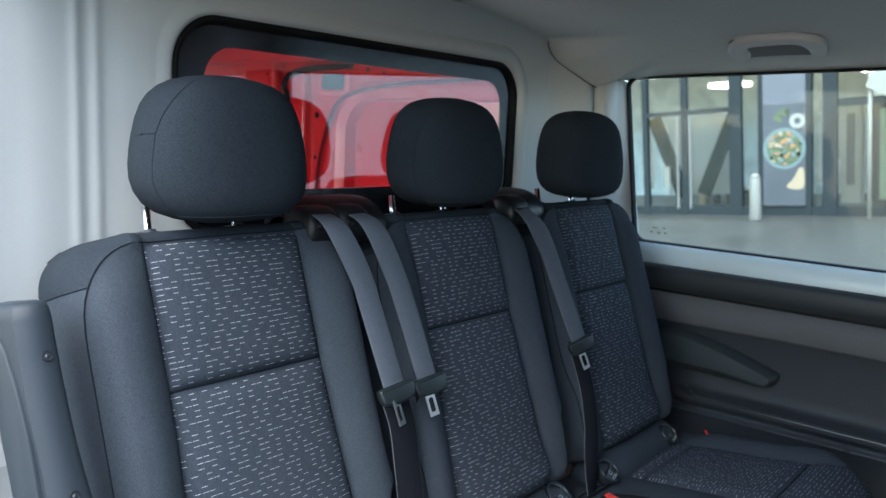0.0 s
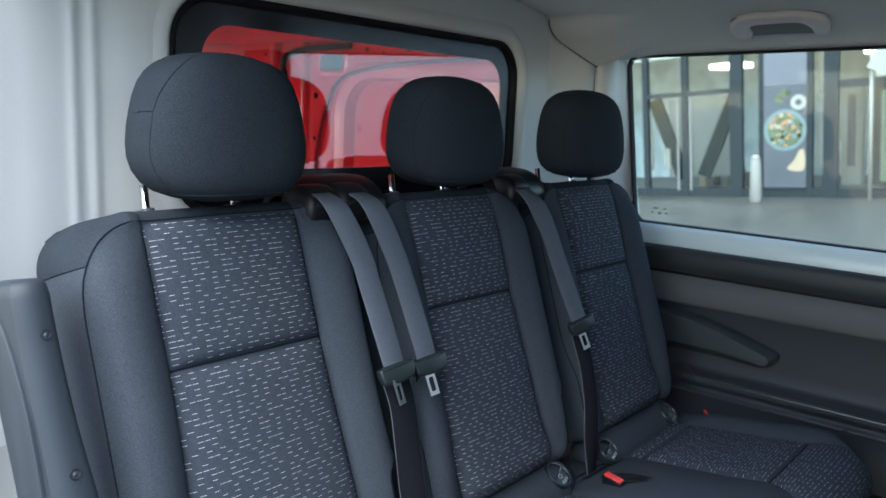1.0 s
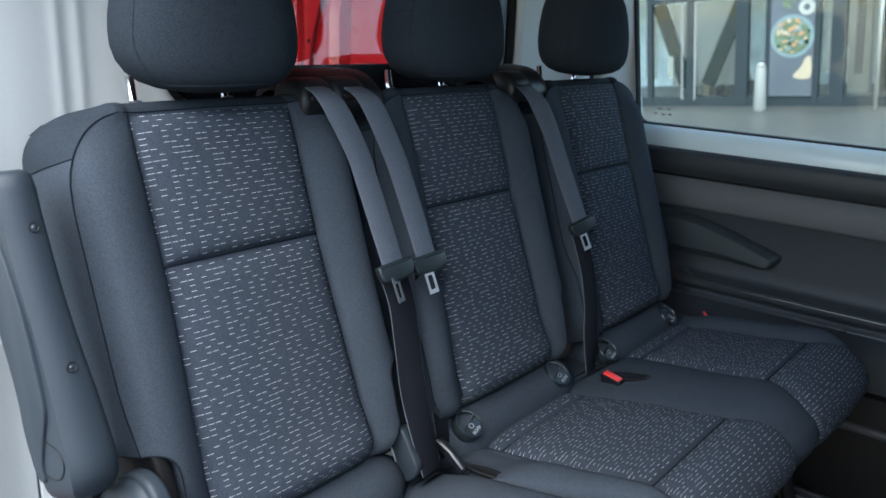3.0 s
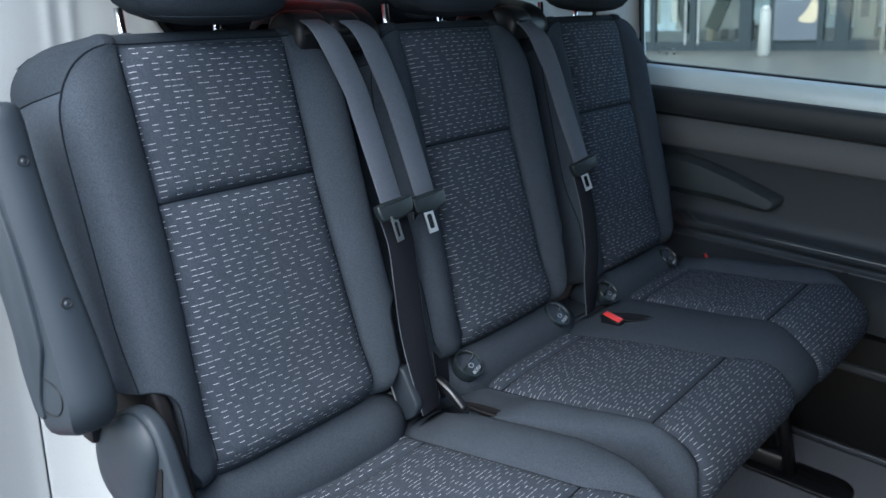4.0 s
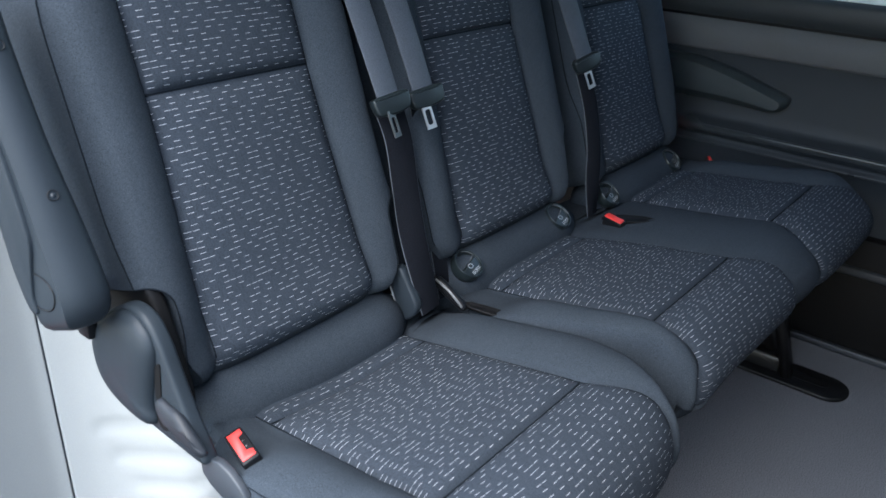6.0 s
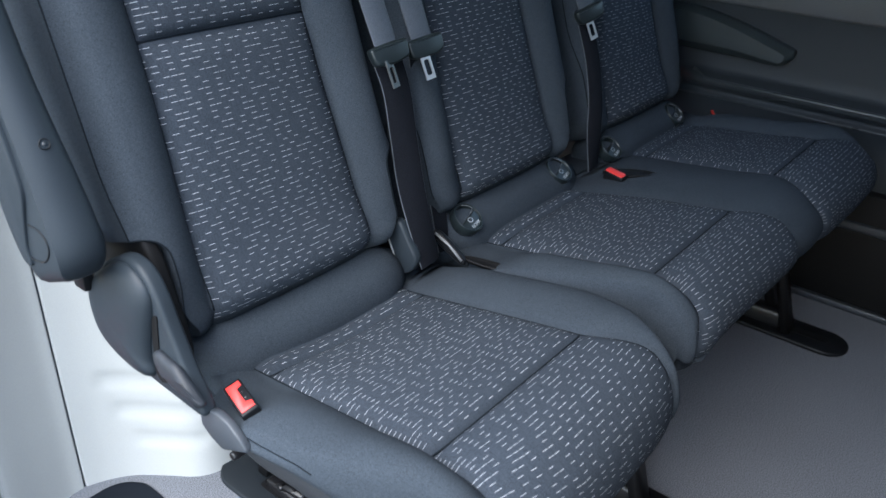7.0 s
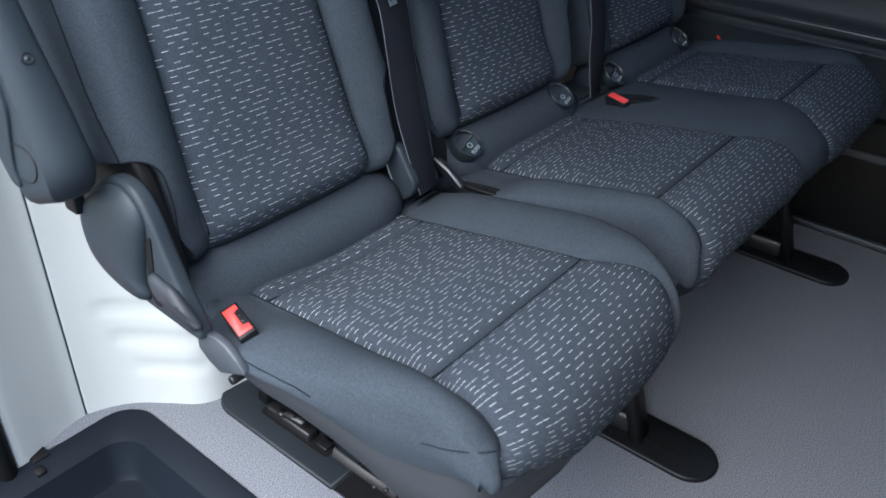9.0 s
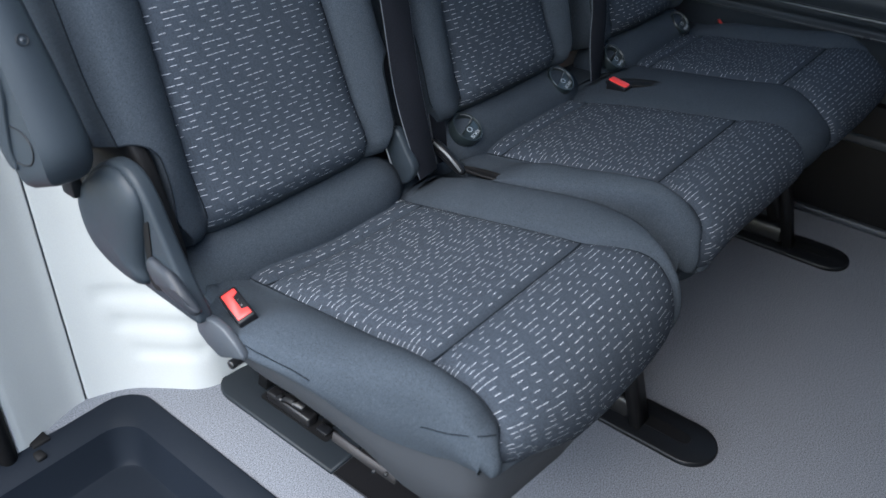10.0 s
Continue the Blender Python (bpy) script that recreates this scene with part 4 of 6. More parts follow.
def build_cushion(parent, seats=(0.0,)):
    """Squab with raised side bolsters, a dashed panel for each seat and plain rolls at the rear."""
    prof = smooth_curve([(-0.06, 0.392), (-0.105, 0.394), (-0.145, 0.398), (-0.20, 0.408), (-0.27, 0.421), (-0.36, 0.438), (-0.445, 0.453), (-0.49, 0.458), (-0.53, 0.453), (-0.556, 0.434), (-0.568, 0.410), (-0.572, 0.384), (-0.565, 0.358), (-0.545, 0.341), (-0.515, 0.336)], 9, closed=False)
    extra = []
    for yc in (-0.447, -0.185, -0.150):
        for d in (-0.010, -0.006, -0.003, -0.001, 0.001, 0.003, 0.006, 0.010):
            for a, b in zip(prof, prof[1:]):
                if b[0] < yc + d <= a[0] and a[1] > 0.39:
                    q = (yc + d - a[0]) / (b[0] - a[0])
                    extra.append((yc + d, a[1] + (b[1] - a[1]) * q))
                    break
    k_top = next(i for i, p in enumerate(prof) if p[0] < -0.50)
    prof = sorted(prof[:k_top] + extra, key=lambda p: -p[0]) + prof[k_top:]
    arc = [0.0]
    for a, b in zip(prof, prof[1:]):
        arc.append(arc[-1] + math.hypot(b[0] - a[0], b[1] - a[1]))
    def groove(y, z):
        g = 1.0
        if z > 0.40:
            g *= 1 - 1.15 * math.exp(-abs(y + 0.447) / 0.006)
            g *= 1 - 1.05 * math.exp(-abs(y + 0.185) / 0.006)
            g *= 1 - math.exp(-max(-0.148 - y, 0) / 0.008)
        return g
    L, R = -0.218, 0.246
    wide = len(seats) > 1
    def raised(x, z):
        return (0.36 * sstep(-0.20, -0.04, x) if wide else 0.50 * sstep(0.03, -0.15, x)) * max(0.0, 0.44 - z)
    def nose_back(x):
        if wide:
            return 0.030 * min(1, max(0, (0.51 - x) / 0.7)) + 0.040 * sstep(0.62, 0.74, x) ** 2 + 0.030 * sstep(-0.09, -0.20, x) ** 2
        return 0.026 * sstep(-0.02, -0.17, x) + 0.008 * sstep(0.12, 0.24, x)
    def lo_at(y):
        return L + 0.050 * sstep(-0.26, -0.56, y) + 0.06 * (1 - sstep(-0.14, -0.20, y)) + 0.004 * sstep(-0.545, -0.578, y)
    colp = [0, 0.012, 0.04, 0.09, 0.18, 0.32, 0.5, 0.68, 0.82, 0.91, 0.96, 0.988, 1]
    colb = [0.05, 0.12, 0.25, 0.4, 0.55, 0.7, 0.84, 0.94, 1.0]
    cols = [0.04, 0.10, 0.2, 0.35, 0.5, 0.65, 0.8, 0.9, 0.96]
    grid_rows, panels, uvs = [], [[] for _ in seats], [[] for _ in seats]
    for i, (y, z) in enumerate(prof):
        a, b = prof[min(i + 1, len(prof) - 1)], prof[max(i - 1, 0)]
        t = Vector((0, a[0] - b[0], a[1] - b[1])).normalized()
        n = Vector((0, t.z, -t.y))
        if n.z < 0 and i < len(prof) // 2:
            n = -n
        fl = sstep(-0.44, -0.55, y) if z > 0.30 else 1.0
        nose = 1.0 if (z < 0.452 and y < -0.54) else fl
        lo = lo_at(y)
        if z < 0.372 and y > -0.57:
            lo += 0.09 * sstep(0.376, 0.345, z)
        hi = seats[-1] + R + 0.016 * (1 - sstep(-0.38, -0.50, y)) * (not wide) - 0.024 * sstep(-0.47, -0.574, y)
        puff = 0.013 * groove(y, z)
        lift = 0.020 * sstep(-0.12, -0.24, y) * (1 - 0.8 * sstep(-0.42, -0.55, y))
        llift = 0.024 * sstep(-0.20, -0.30, y) * (1 - 0.7 * sstep(-0.44, -0.56, y))
        bow = sstep(-0.44, -0.56, y) if z > 0.40 else 1.0
        def col(x, h):
            return Vector((x, y + bow * nose_back(x), z + raised(x, z))) + n * h
        spans = []
        for k, cx in enumerate(seats):
            p0 = cx - 0.119 - 0.010 * sstep(-0.40, -0.50, y) - 0.016 * sstep(0.44, 0.40, z) * nose
            p1 = cx + 0.174 + 0.034 * nose
            if k:
                p0 = cx - 0.090 - 0.062 * nose
            elif wide:
                p1 = cx + 0.150 + 0.034 * sstep(-0.15, -0.35, y) + 0.028 * nose
            spans.append((p0, p1))
        p0, p1 = spans[0][0], spans[-1][1]
        row = [col(p0 + (lo - p0) * q, (llift + 0.006) * math.sin(math.pi * min(1, q * 0.80 + 0.02)) ** 0.75 + 0.004 * q) for q in colb]
        zl = z + raised(lo, z)
        low = 0.345 if wide else 0.421 - 0.037 * sstep(-0.31, -0.45, y) + 0.008 * sstep(-0.50, -0.545, y) - 0.012 * (1 - sstep(-0.17, -0.25, y))
        dl, dr = max(0.0, zl - low), max(0.0, z + raised(hi, z) - (0.35 if wide else 0.315))
        for f in (0.08, 0.22, 0.45, 0.7, 1.0):
            row.append(Vector((lo - 0.008 * math.sin(math.pi * f) + 0.006 * f, y + 0.004 * f + bow * nose_back(lo), zl + llift * 0.4 * (1 - f) - dl * f)))
        row.reverse()
        gaps = [False] * len(row)
        for k, (q0, q1) in enumerate(spans):
            mid = []
            for c in colp:
                e = min(c, 1 - c) * (q1 - q0)
                mid.append(col(q0 + c * (q1 - q0), puff * (1 - math.exp(-e / 0.010)) + 0.003 * math.exp(-e / 0.012)))
            panels[k].append(mid)
            uvs[k].append([(q0 + c * (q1 - q0), arc[i]) for c in colp])
            row += mid
            gaps += [True] * (len(colp) - 1) + [False]
            if k + 1 < len(spans):
                w0 = spans[k + 1][0]
                row += [col(q1 + (w0 - q1) * q, 0.003 + (0.6 * lift + 0.004) * math.sin(math.pi * q) ** 0.6) for q in cols]
                gaps += [False] * len(cols)
        rrow = [col(p1 + (hi - p1) * q, (lift + 0.004) * math.sin(math.pi * min(1, q * 0.75 + 0.05)) ** 0.75 + 0.004 * q) for q in colb]
        for f in (0.08, 0.22, 0.45, 0.7, 1.0):
            rrow.append(Vector((hi + 0.004 * math.sin(math.pi * f) - 0.012 * f, y + 0.006 * f + bow * nose_back(hi), z + raised(hi, z) + lift * 0.4 * (1 - f) - dr * f)))
        row += rrow
        gaps += [False] * len(rrow)
        grid_rows.append(row)
    k0 = next(i for i, p in enumerate(prof) if p[0] < -0.148)
    bm = bmesh.new()
    grid = [[bm.verts.new(p) for p in r] for r in grid_rows]
    for i in range(len(grid) - 1):
        for j in range(len(grid[0]) - 1):
            if gaps[j] and i >= k0:
                continue
            bm.faces.new((grid[i][j], grid[i + 1][j], grid[i + 1][j + 1], grid[i][j + 1]))
    ob = part("cushion", bm, M_FABRIC, parent)
    if not wide:
        # sewn seam of the door-side gusset: along the rear half, and again over the front corner
        for run in ([(-0.2190, -0.268, 0.4422), (-0.2186, -0.287, 0.443), (-0.2172, -0.299, 0.4431), (-0.2150, -0.319, 0.4428), (-0.2126, -0.3375, 0.4427), (-0.2106, -0.3588, 0.4402)],
                    [(-0.1795, -0.4814, 0.4328), (-0.1772, -0.4902, 0.4347), (-0.1748, -0.5022, 0.4364), (-0.1725, -0.5142, 0.4399), (-0.1691, -0.5282, 0.4446), (-0.1628, -0.5403, 0.4474), (-0.1556, -0.5452, 0.4458), (-0.1470, -0.5478, 0.4421)]):
            part("gusset_seam", sweep(smooth_curve(run, 4, closed=False), ring(6, 0.0007)), M_THREAD, ob, "dark sewn seam")
    kc = min(range(len(prof)), key=lambda i: abs(prof[i][0] + 0.447))
    kr = min(range(len(prof)), key=lambda i: abs(prof[i][0] + 0.185))
    for mid_rows, uv in zip(panels, uvs):
        part("centre_panel", loft([r[::-1] for r in mid_rows[k0:]], uvs=[u[::-1] for u in uv[k0:]]), M_DASH, ob, "charcoal cloth with rows of pale stitched dashes")
        part("seam", sweep([p + Vector((0, 0, 0.0004)) for p in mid_rows[kc]], ring(6, 0.0015)), M_THREAD, ob, "dark sewn seam")
        part("seam", sweep([p + Vector((0, 0, 0.0002)) for p in mid_rows[kr]], ring(6, 0.0011)), M_THREAD, ob, "dark sewn seam")
        for c in (0, -1):
            part("seam", sweep([r[c] for r in mid_rows[k0:-8]], ring(6, 0.0011)), M_THREAD, ob, "dark sewn seam")
    part("cushion_pan", box(L + 0.12, seats[-1] + R - 0.03, -0.49, -0.06, 0.305, 0.355, 0.008), M_BLACKPL, ob)
    # rear roll
    for cx in seats:
        rows = []
        for k in range(13):
            x = cx - 0.185 + (0.400 if wide else 0.382) * k / 12
            e = min(k, 12 - k)
            r = 0.060 * (0.55 if e == 0 else 0.85 if e == 1 else 1.0)
            rows.append([(x, -0.095 - r * 1.02 * math.cos(2 * math.pi * j / 24), 0.412 + r * math.sin(2 * math.pi * j / 24)) for j in range(24)])
        part("rear_roll", loft(rows, close_cols=True, cap=True), M_FABRIC, ob, "plain charcoal cloth roll")
    return ob


def text_mesh(word, size, m):
    cu = bpy.data.curves.new("text", "FONT")
    cu.body, cu.size, cu.extrude = word, size, 0.0002
    cu.align_x = "CENTER"
    tmp = bpy.data.objects.new("text", cu)
    me = bpy.data.meshes.new_from_object(tmp)
    bpy.data.objects.remove(tmp)
    bm = bmesh.new()
    bm.from_mesh(me)
    bpy.data.meshes.remove(me)
    bm.transform(m)
    return bm


M_MARK = mat("pale_print", (0.30, 0.31, 0.32), rough=0.5, var=0.02)


def build_anchor_cup(parent, x, low=0.0):
    """Round child-seat anchor guide let into the rear roll."""
    m = Matrix.Translation((x, -0.1345 - low, 0.4605 - low)) @ pose(0, 0, 0, 36 + 900 * low, 0, 0)
    rows = []
    for r, z in ((0.0275, -0.014), (0.028, 0.000), (0.027, 0.002), (0.0255, 0.002), (0.024, -0.001), (0.023, -0.022), (0.0005, -0.024)):
        rows.append([m @ Vector((p[0], p[1], z)) for p in ring(28, r)])
    cup = sharpen(part("anchor_cup", loft(rows, close_cols=True), M_TONGUE, parent, "black plastic child-seat anchor cup"), 40)
    lip = [(0.024 * math.cos(radians(a)), 0.024 * math.sin(radians(a))) for a in range(200, 386, 10)]
    part("cup_plate", slab(lip, 0.022, 0.0015, 2, m=m @ pose(0, 0, -0.022)), M_TONGUE, cup)
    # pale line over one stretch of the rim, then inward
    edge_line = [m @ Vector((0.0232 * math.cos(radians(a)), 0.0232 * math.sin(radians(a)), 0.0008)) for a in range(26, 84, 8)]
    part("cup_rim", sweep(edge_line, ring(6, 0.0007), up=m.to_3x3() @ Vector((0, 0, 1))), M_EDGE, cup, "pale line along part of the rim")
    part("cup_rim", sweep([m @ Vector((0.0232 * math.cos(radians(26)), 0.0232 * math.sin(radians(26)), 0.0008)), m @ Vector((0.008, 0.004, 0.0008))], ring(6, 0.0005), up=m.to_3x3() @ Vector((0, 0, 1))), M_EDGE, cup)
    part("lettering", text_mesh("ISOFIX", 0.0085, m @ pose(0.006, -0.0190, 0.0002, 0, 0, 14)), M_MARK, cup, smooth=False)
    rows = [[m @ Vector((p[0] * k, -0.0055 + p[1] * k * 0.75, 0.0002)) for p in ring(16, 0.0062)] for k in (1.0, 0.72)]
    part("emblem", loft(rows, close_cols=True), M_MARK, cup)
    return cup


seat = thing("passenger_chair", "charcoal cloth single seat with dashed centre panels beside the door", "seat", at=(SEAT_X[0], 0, 0), group="row of rear seats")
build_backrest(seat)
build_headrest(seat)
build_cushion(seat)
bench = thing("double_bench", "charcoal cloth two-seat bench with dashed panels and anchor cups", "bench seat", at=(SEAT_X[1], 0, 0), group="row of rear seats")
PITCH = SEAT_X[2] - SEAT_X[1]
for off in (0.0, PITCH):
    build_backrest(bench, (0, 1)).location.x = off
    build_headrest(bench).location.x = off
build_cushion(bench, (0.0, PITCH))
for off, low in ((-0.147, 0.0), (0.134, 0.0), (PITCH - 0.166, 0.007), (PITCH + 0.135, 0.007)):
    build_anchor_cup(bench, off, low)


M_BASE = mat("base_trim_plastic", (0.032, 0.035, 0.040), rough=0.6, spec=0.2, var=0.06, grain=0.1, grain_scale=1200, bump=0.2)


def build_base_trim(owner):
    """Plastic strip under the cushion's door-side edge."""
    low = ((-0.15, 0.400), (-0.20, 0.384), (-0.245, 0.376), (-0.306, 0.374), (-0.355, 0.358), (-0.398, 0.335), (-0.443, 0.302), (-0.48, 0.288), (-0.56, 0.280))
    line = []
    for k in range(22):
        y = -0.190 - 0.0150 * k
        bot = next(a[1] + (b[1] - a[1]) * (y - a[0]) / (b[0] - a[0]) for a, b in zip(low, low[1:]) if b[0] <= y)
        top = 0.429 - 0.037 * sstep(-0.31, -0.45, y) - 0.012 * (1 - sstep(-0.17, -0.25, y))
        line.append((-0.205 + 0.050 * sstep(-0.26, -0.56, y), y, top, bot, 1.0, 0.0))
    line += [(-0.155, -0.518, 0.394, 0.285, 0.9, 0.4), (-0.150, -0.530, 0.394, 0.284, 0.6, 0.8), (-0.135, -0.540, 0.387, 0.283, 0.3, 0.95), (-0.09, -0.545, 0.375, 0.283, 0, 1), (0.0, -0.555, 0.36, 0.285, 0, 1), (0.15, -0.555, 0.35, 0.29, 0, 1), (0.215, -0.545, 0.35, 0.295, 0, 1)]
    rows = []
    for x, y, top, bot, ix, iy in line:
        rows.append([(x + d * ix, y + d * iy, z) for d, z in ((0.04, top - 0.02), (0.006, top - 0.002), (-0.001, top - 0.003), (0.001, top * 0.6 + bot * 0.4), (0.008, bot + 0.004), (0.012, bot), (0.06, bot + 0.006))])
    sharpen(part("base_trim", loft(rows), M_BASE, owner, "charcoal plastic base trim"), 50)


build_base_trim(seat)


M_LEVER = mat("lever_plastic", (0.018, 0.021, 0.026), rough=0.45, spec=0.25, var=0.08, grain=0.1, grain_scale=1200, bump=0.15)


def build_side_fittings():
    """Hinge cover, release lever and base trim on the door side of the single seat."""
    out = smooth_curve([(-0.092, 0.607), (-0.049, 0.581), (-0.023, 0.555), (-0.017, 0.528), (-0.022, 0.496), (-0.037, 0.476), (-0.064, 0.464), (-0.096, 0.458), (-0.132, 0.454), (-0.167, 0.452), (-0.207, 0.450), (-0.217, 0.454), (-0.215, 0.465), (-0.197, 0.494), (-0.182, 0.523), (-0.169, 0.551), (-0.157, 0.578), (-0.141, 0.600), (-0.121, 0.610)], 4)
    c = sharpen(part("hinge_cover", slab(out, 0.020, 0.006, 4, m=Matrix.Translation((-0.237, 0, 0)) @ YZ), M_ARM, seat, "charcoal plastic hinge cover"), 50)
    # crowned face of the cover, from its rim to the middle
    rim = smooth_curve([(-0.092, 0.602), (-0.053, 0.577), (-0.029, 0.552), (-0.023, 0.528), (-0.028, 0.499), (-0.042, 0.481), (-0.067, 0.469), (-0.096, 0.463), (-0.122, 0.462), (-0.134, 0.472), (-0.131, 0.487), (-0.133, 0.505), (-0.140, 0.530), (-0.147, 0.555), (-0.149, 0.575), (-0.141, 0.592), (-0.120, 0.604)], 4)
    rows = []
    for q, x in ((0.0, -0.234), (0.01, -0.240), (0.05, -0.2445), (0.13, -0.2485), (0.28, -0.2515), (0.5, -0.2535), (0.75, -0.2545), (0.97, -0.255)):
        rows.append([(x, y + (-0.080 - y) * q, z + (0.530 - z) * q) for y, z in rim])
    part("crowned_face", loft(rows, close_cols=True, cap=True), M_ARM, c)
    bm = slab(smooth_curve([(-0.146, 0.551), (-0.155, 0.557), (-0.153, 0.538), (-0.148, 0.508), (-0.139, 0.504), (-0.141, 0.528)], 4), 0.004, m=Matrix.Translation((-0.2385, 0, 0)) @ YZ)
    part("lever_slot", bm, M_RUBBER, c, smooth=False)
    bm = slab(smooth_curve([(-0.136, 0.494), (-0.148, 0.486), (-0.160, 0.474), (-0.146, 0.466), (-0.137, 0.474)], 4), 0.004, m=Matrix.Translation((-0.2385, 0, 0)) @ YZ)
    part("lever_slot", bm, M_RUBBER, c, smooth=False)
    lever = smooth_curve([(-0.145, 0.509), (-0.153, 0.513), (-0.168, 0.510), (-0.184, 0.508), (-0.201, 0.497), (-0.220, 0.483), (-0.226, 0.476), (-0.217, 0.468), (-0.204, 0.470), (-0.178, 0.476), (-0.155, 0.490), (-0.144, 0.503)], 4)
    rows = []
    for q, x in ((0.0, -0.236), (0.0, -0.2405), (0.06, -0.2435), (0.25, -0.2460), (0.6, -0.2475), (0.95, -0.248)):
        rows.append([(x, y + (-0.180 - y) * q * 0.6, z + (0.4915 - 0.5 * (y + 0.18) * 0.3 - z) * q) for y, z in lever])
    part("release_lever", loft(rows, close_cols=True, cap=True), M_LEVER, seat, "dark satin plastic release lever")
    out = [(-0.205, 0.455), (-0.197, 0.442), (-0.198, 0.428), (-0.211, 0.418), (-0.230, 0.411), (-0.236, 0.412), (-0.252, 0.420), (-0.276, 0.431), (-0.276, 0.436), (-0.262, 0.447), (-0.248, 0.456), (-0.230, 0.460)]
    sharpen(part("buckle_surround", slab(out, 0.010, 0.002, 2, m=Matrix.Translation((-0.2285, 0, 0)) @ YZ), M_GREYPL, seat, "charcoal plastic shield beside the buckle"), 50)
    part("pin", cyl((-0.195, -0.198, 0.355), (-0.17, -0.198, 0.355), 0.006, n=16, bevel=0.002), M_DARKMETAL, seat, "dark steel pivot pin")
    plate = smooth_curve([(0.070, 0.640), (-0.060, 0.632), (-0.095, 0.600), (-0.120, 0.540), (-0.135, 0.470), (-0.080, 0.430), (0.02, 0.44), (0.08, 0.52)], 5)
    sharpen(part("hinge_plate", slab(plate, 0.020, 0.006, 2, m=Matrix.Translation((-0.205, 0, 0)) @ YZ), M_RUBBER, seat, "black plastic hinge plate"), 50)
    # inner hinge trim towards the middle seat
    out = smooth_curve([(-0.093, 0.488), (-0.109, 0.504), (-0.124, 0.503), (-0.141, 0.477), (-0.156, 0.451), (-0.145, 0.427), (-0.123, 0.419), (-0.109, 0.451)], 5)
    bm = slab(out, 0.016, 0.004, 2, m=Matrix.Translation((0.186, 0, 0)) @ YZ)
    tr = sharpen(part("inner_hinge_trim", bm, M_ARM, seat, "charcoal plastic hinge trim"), 50)
    part("trim_edge", sweep([(0.1865, -0.095, 0.484), (0.1865, -0.109, 0.454), (0.1865, -0.124, 0.424)], ring(8, 0.0016), up=(1, 0, 0)), M_EDGE, tr, "pale trim edge")
    bm = slab(smooth_curve([(-0.118, 0.455), (-0.134, 0.463), (-0.165, 0.448), (-0.188, 0.430), (-0.180, 0.422), (-0.14, 0.440)], 5), 0.012, 0.004, 2, m=Matrix.Translation((0.262, 0, 0)) @ YZ)
    lv = part("release_lever", bm, M_BLACKPL, seat)
    part("lever_edge", sweep([(0.261, -0.132, 0.4615), (0.261, -0.16, 0.450), (0.261, -0.186, 0.431)], ring(8, 0.002), up=(1, 0, 0)), M_EDGE, lv, "pale lever edge")


build_side_fittings()


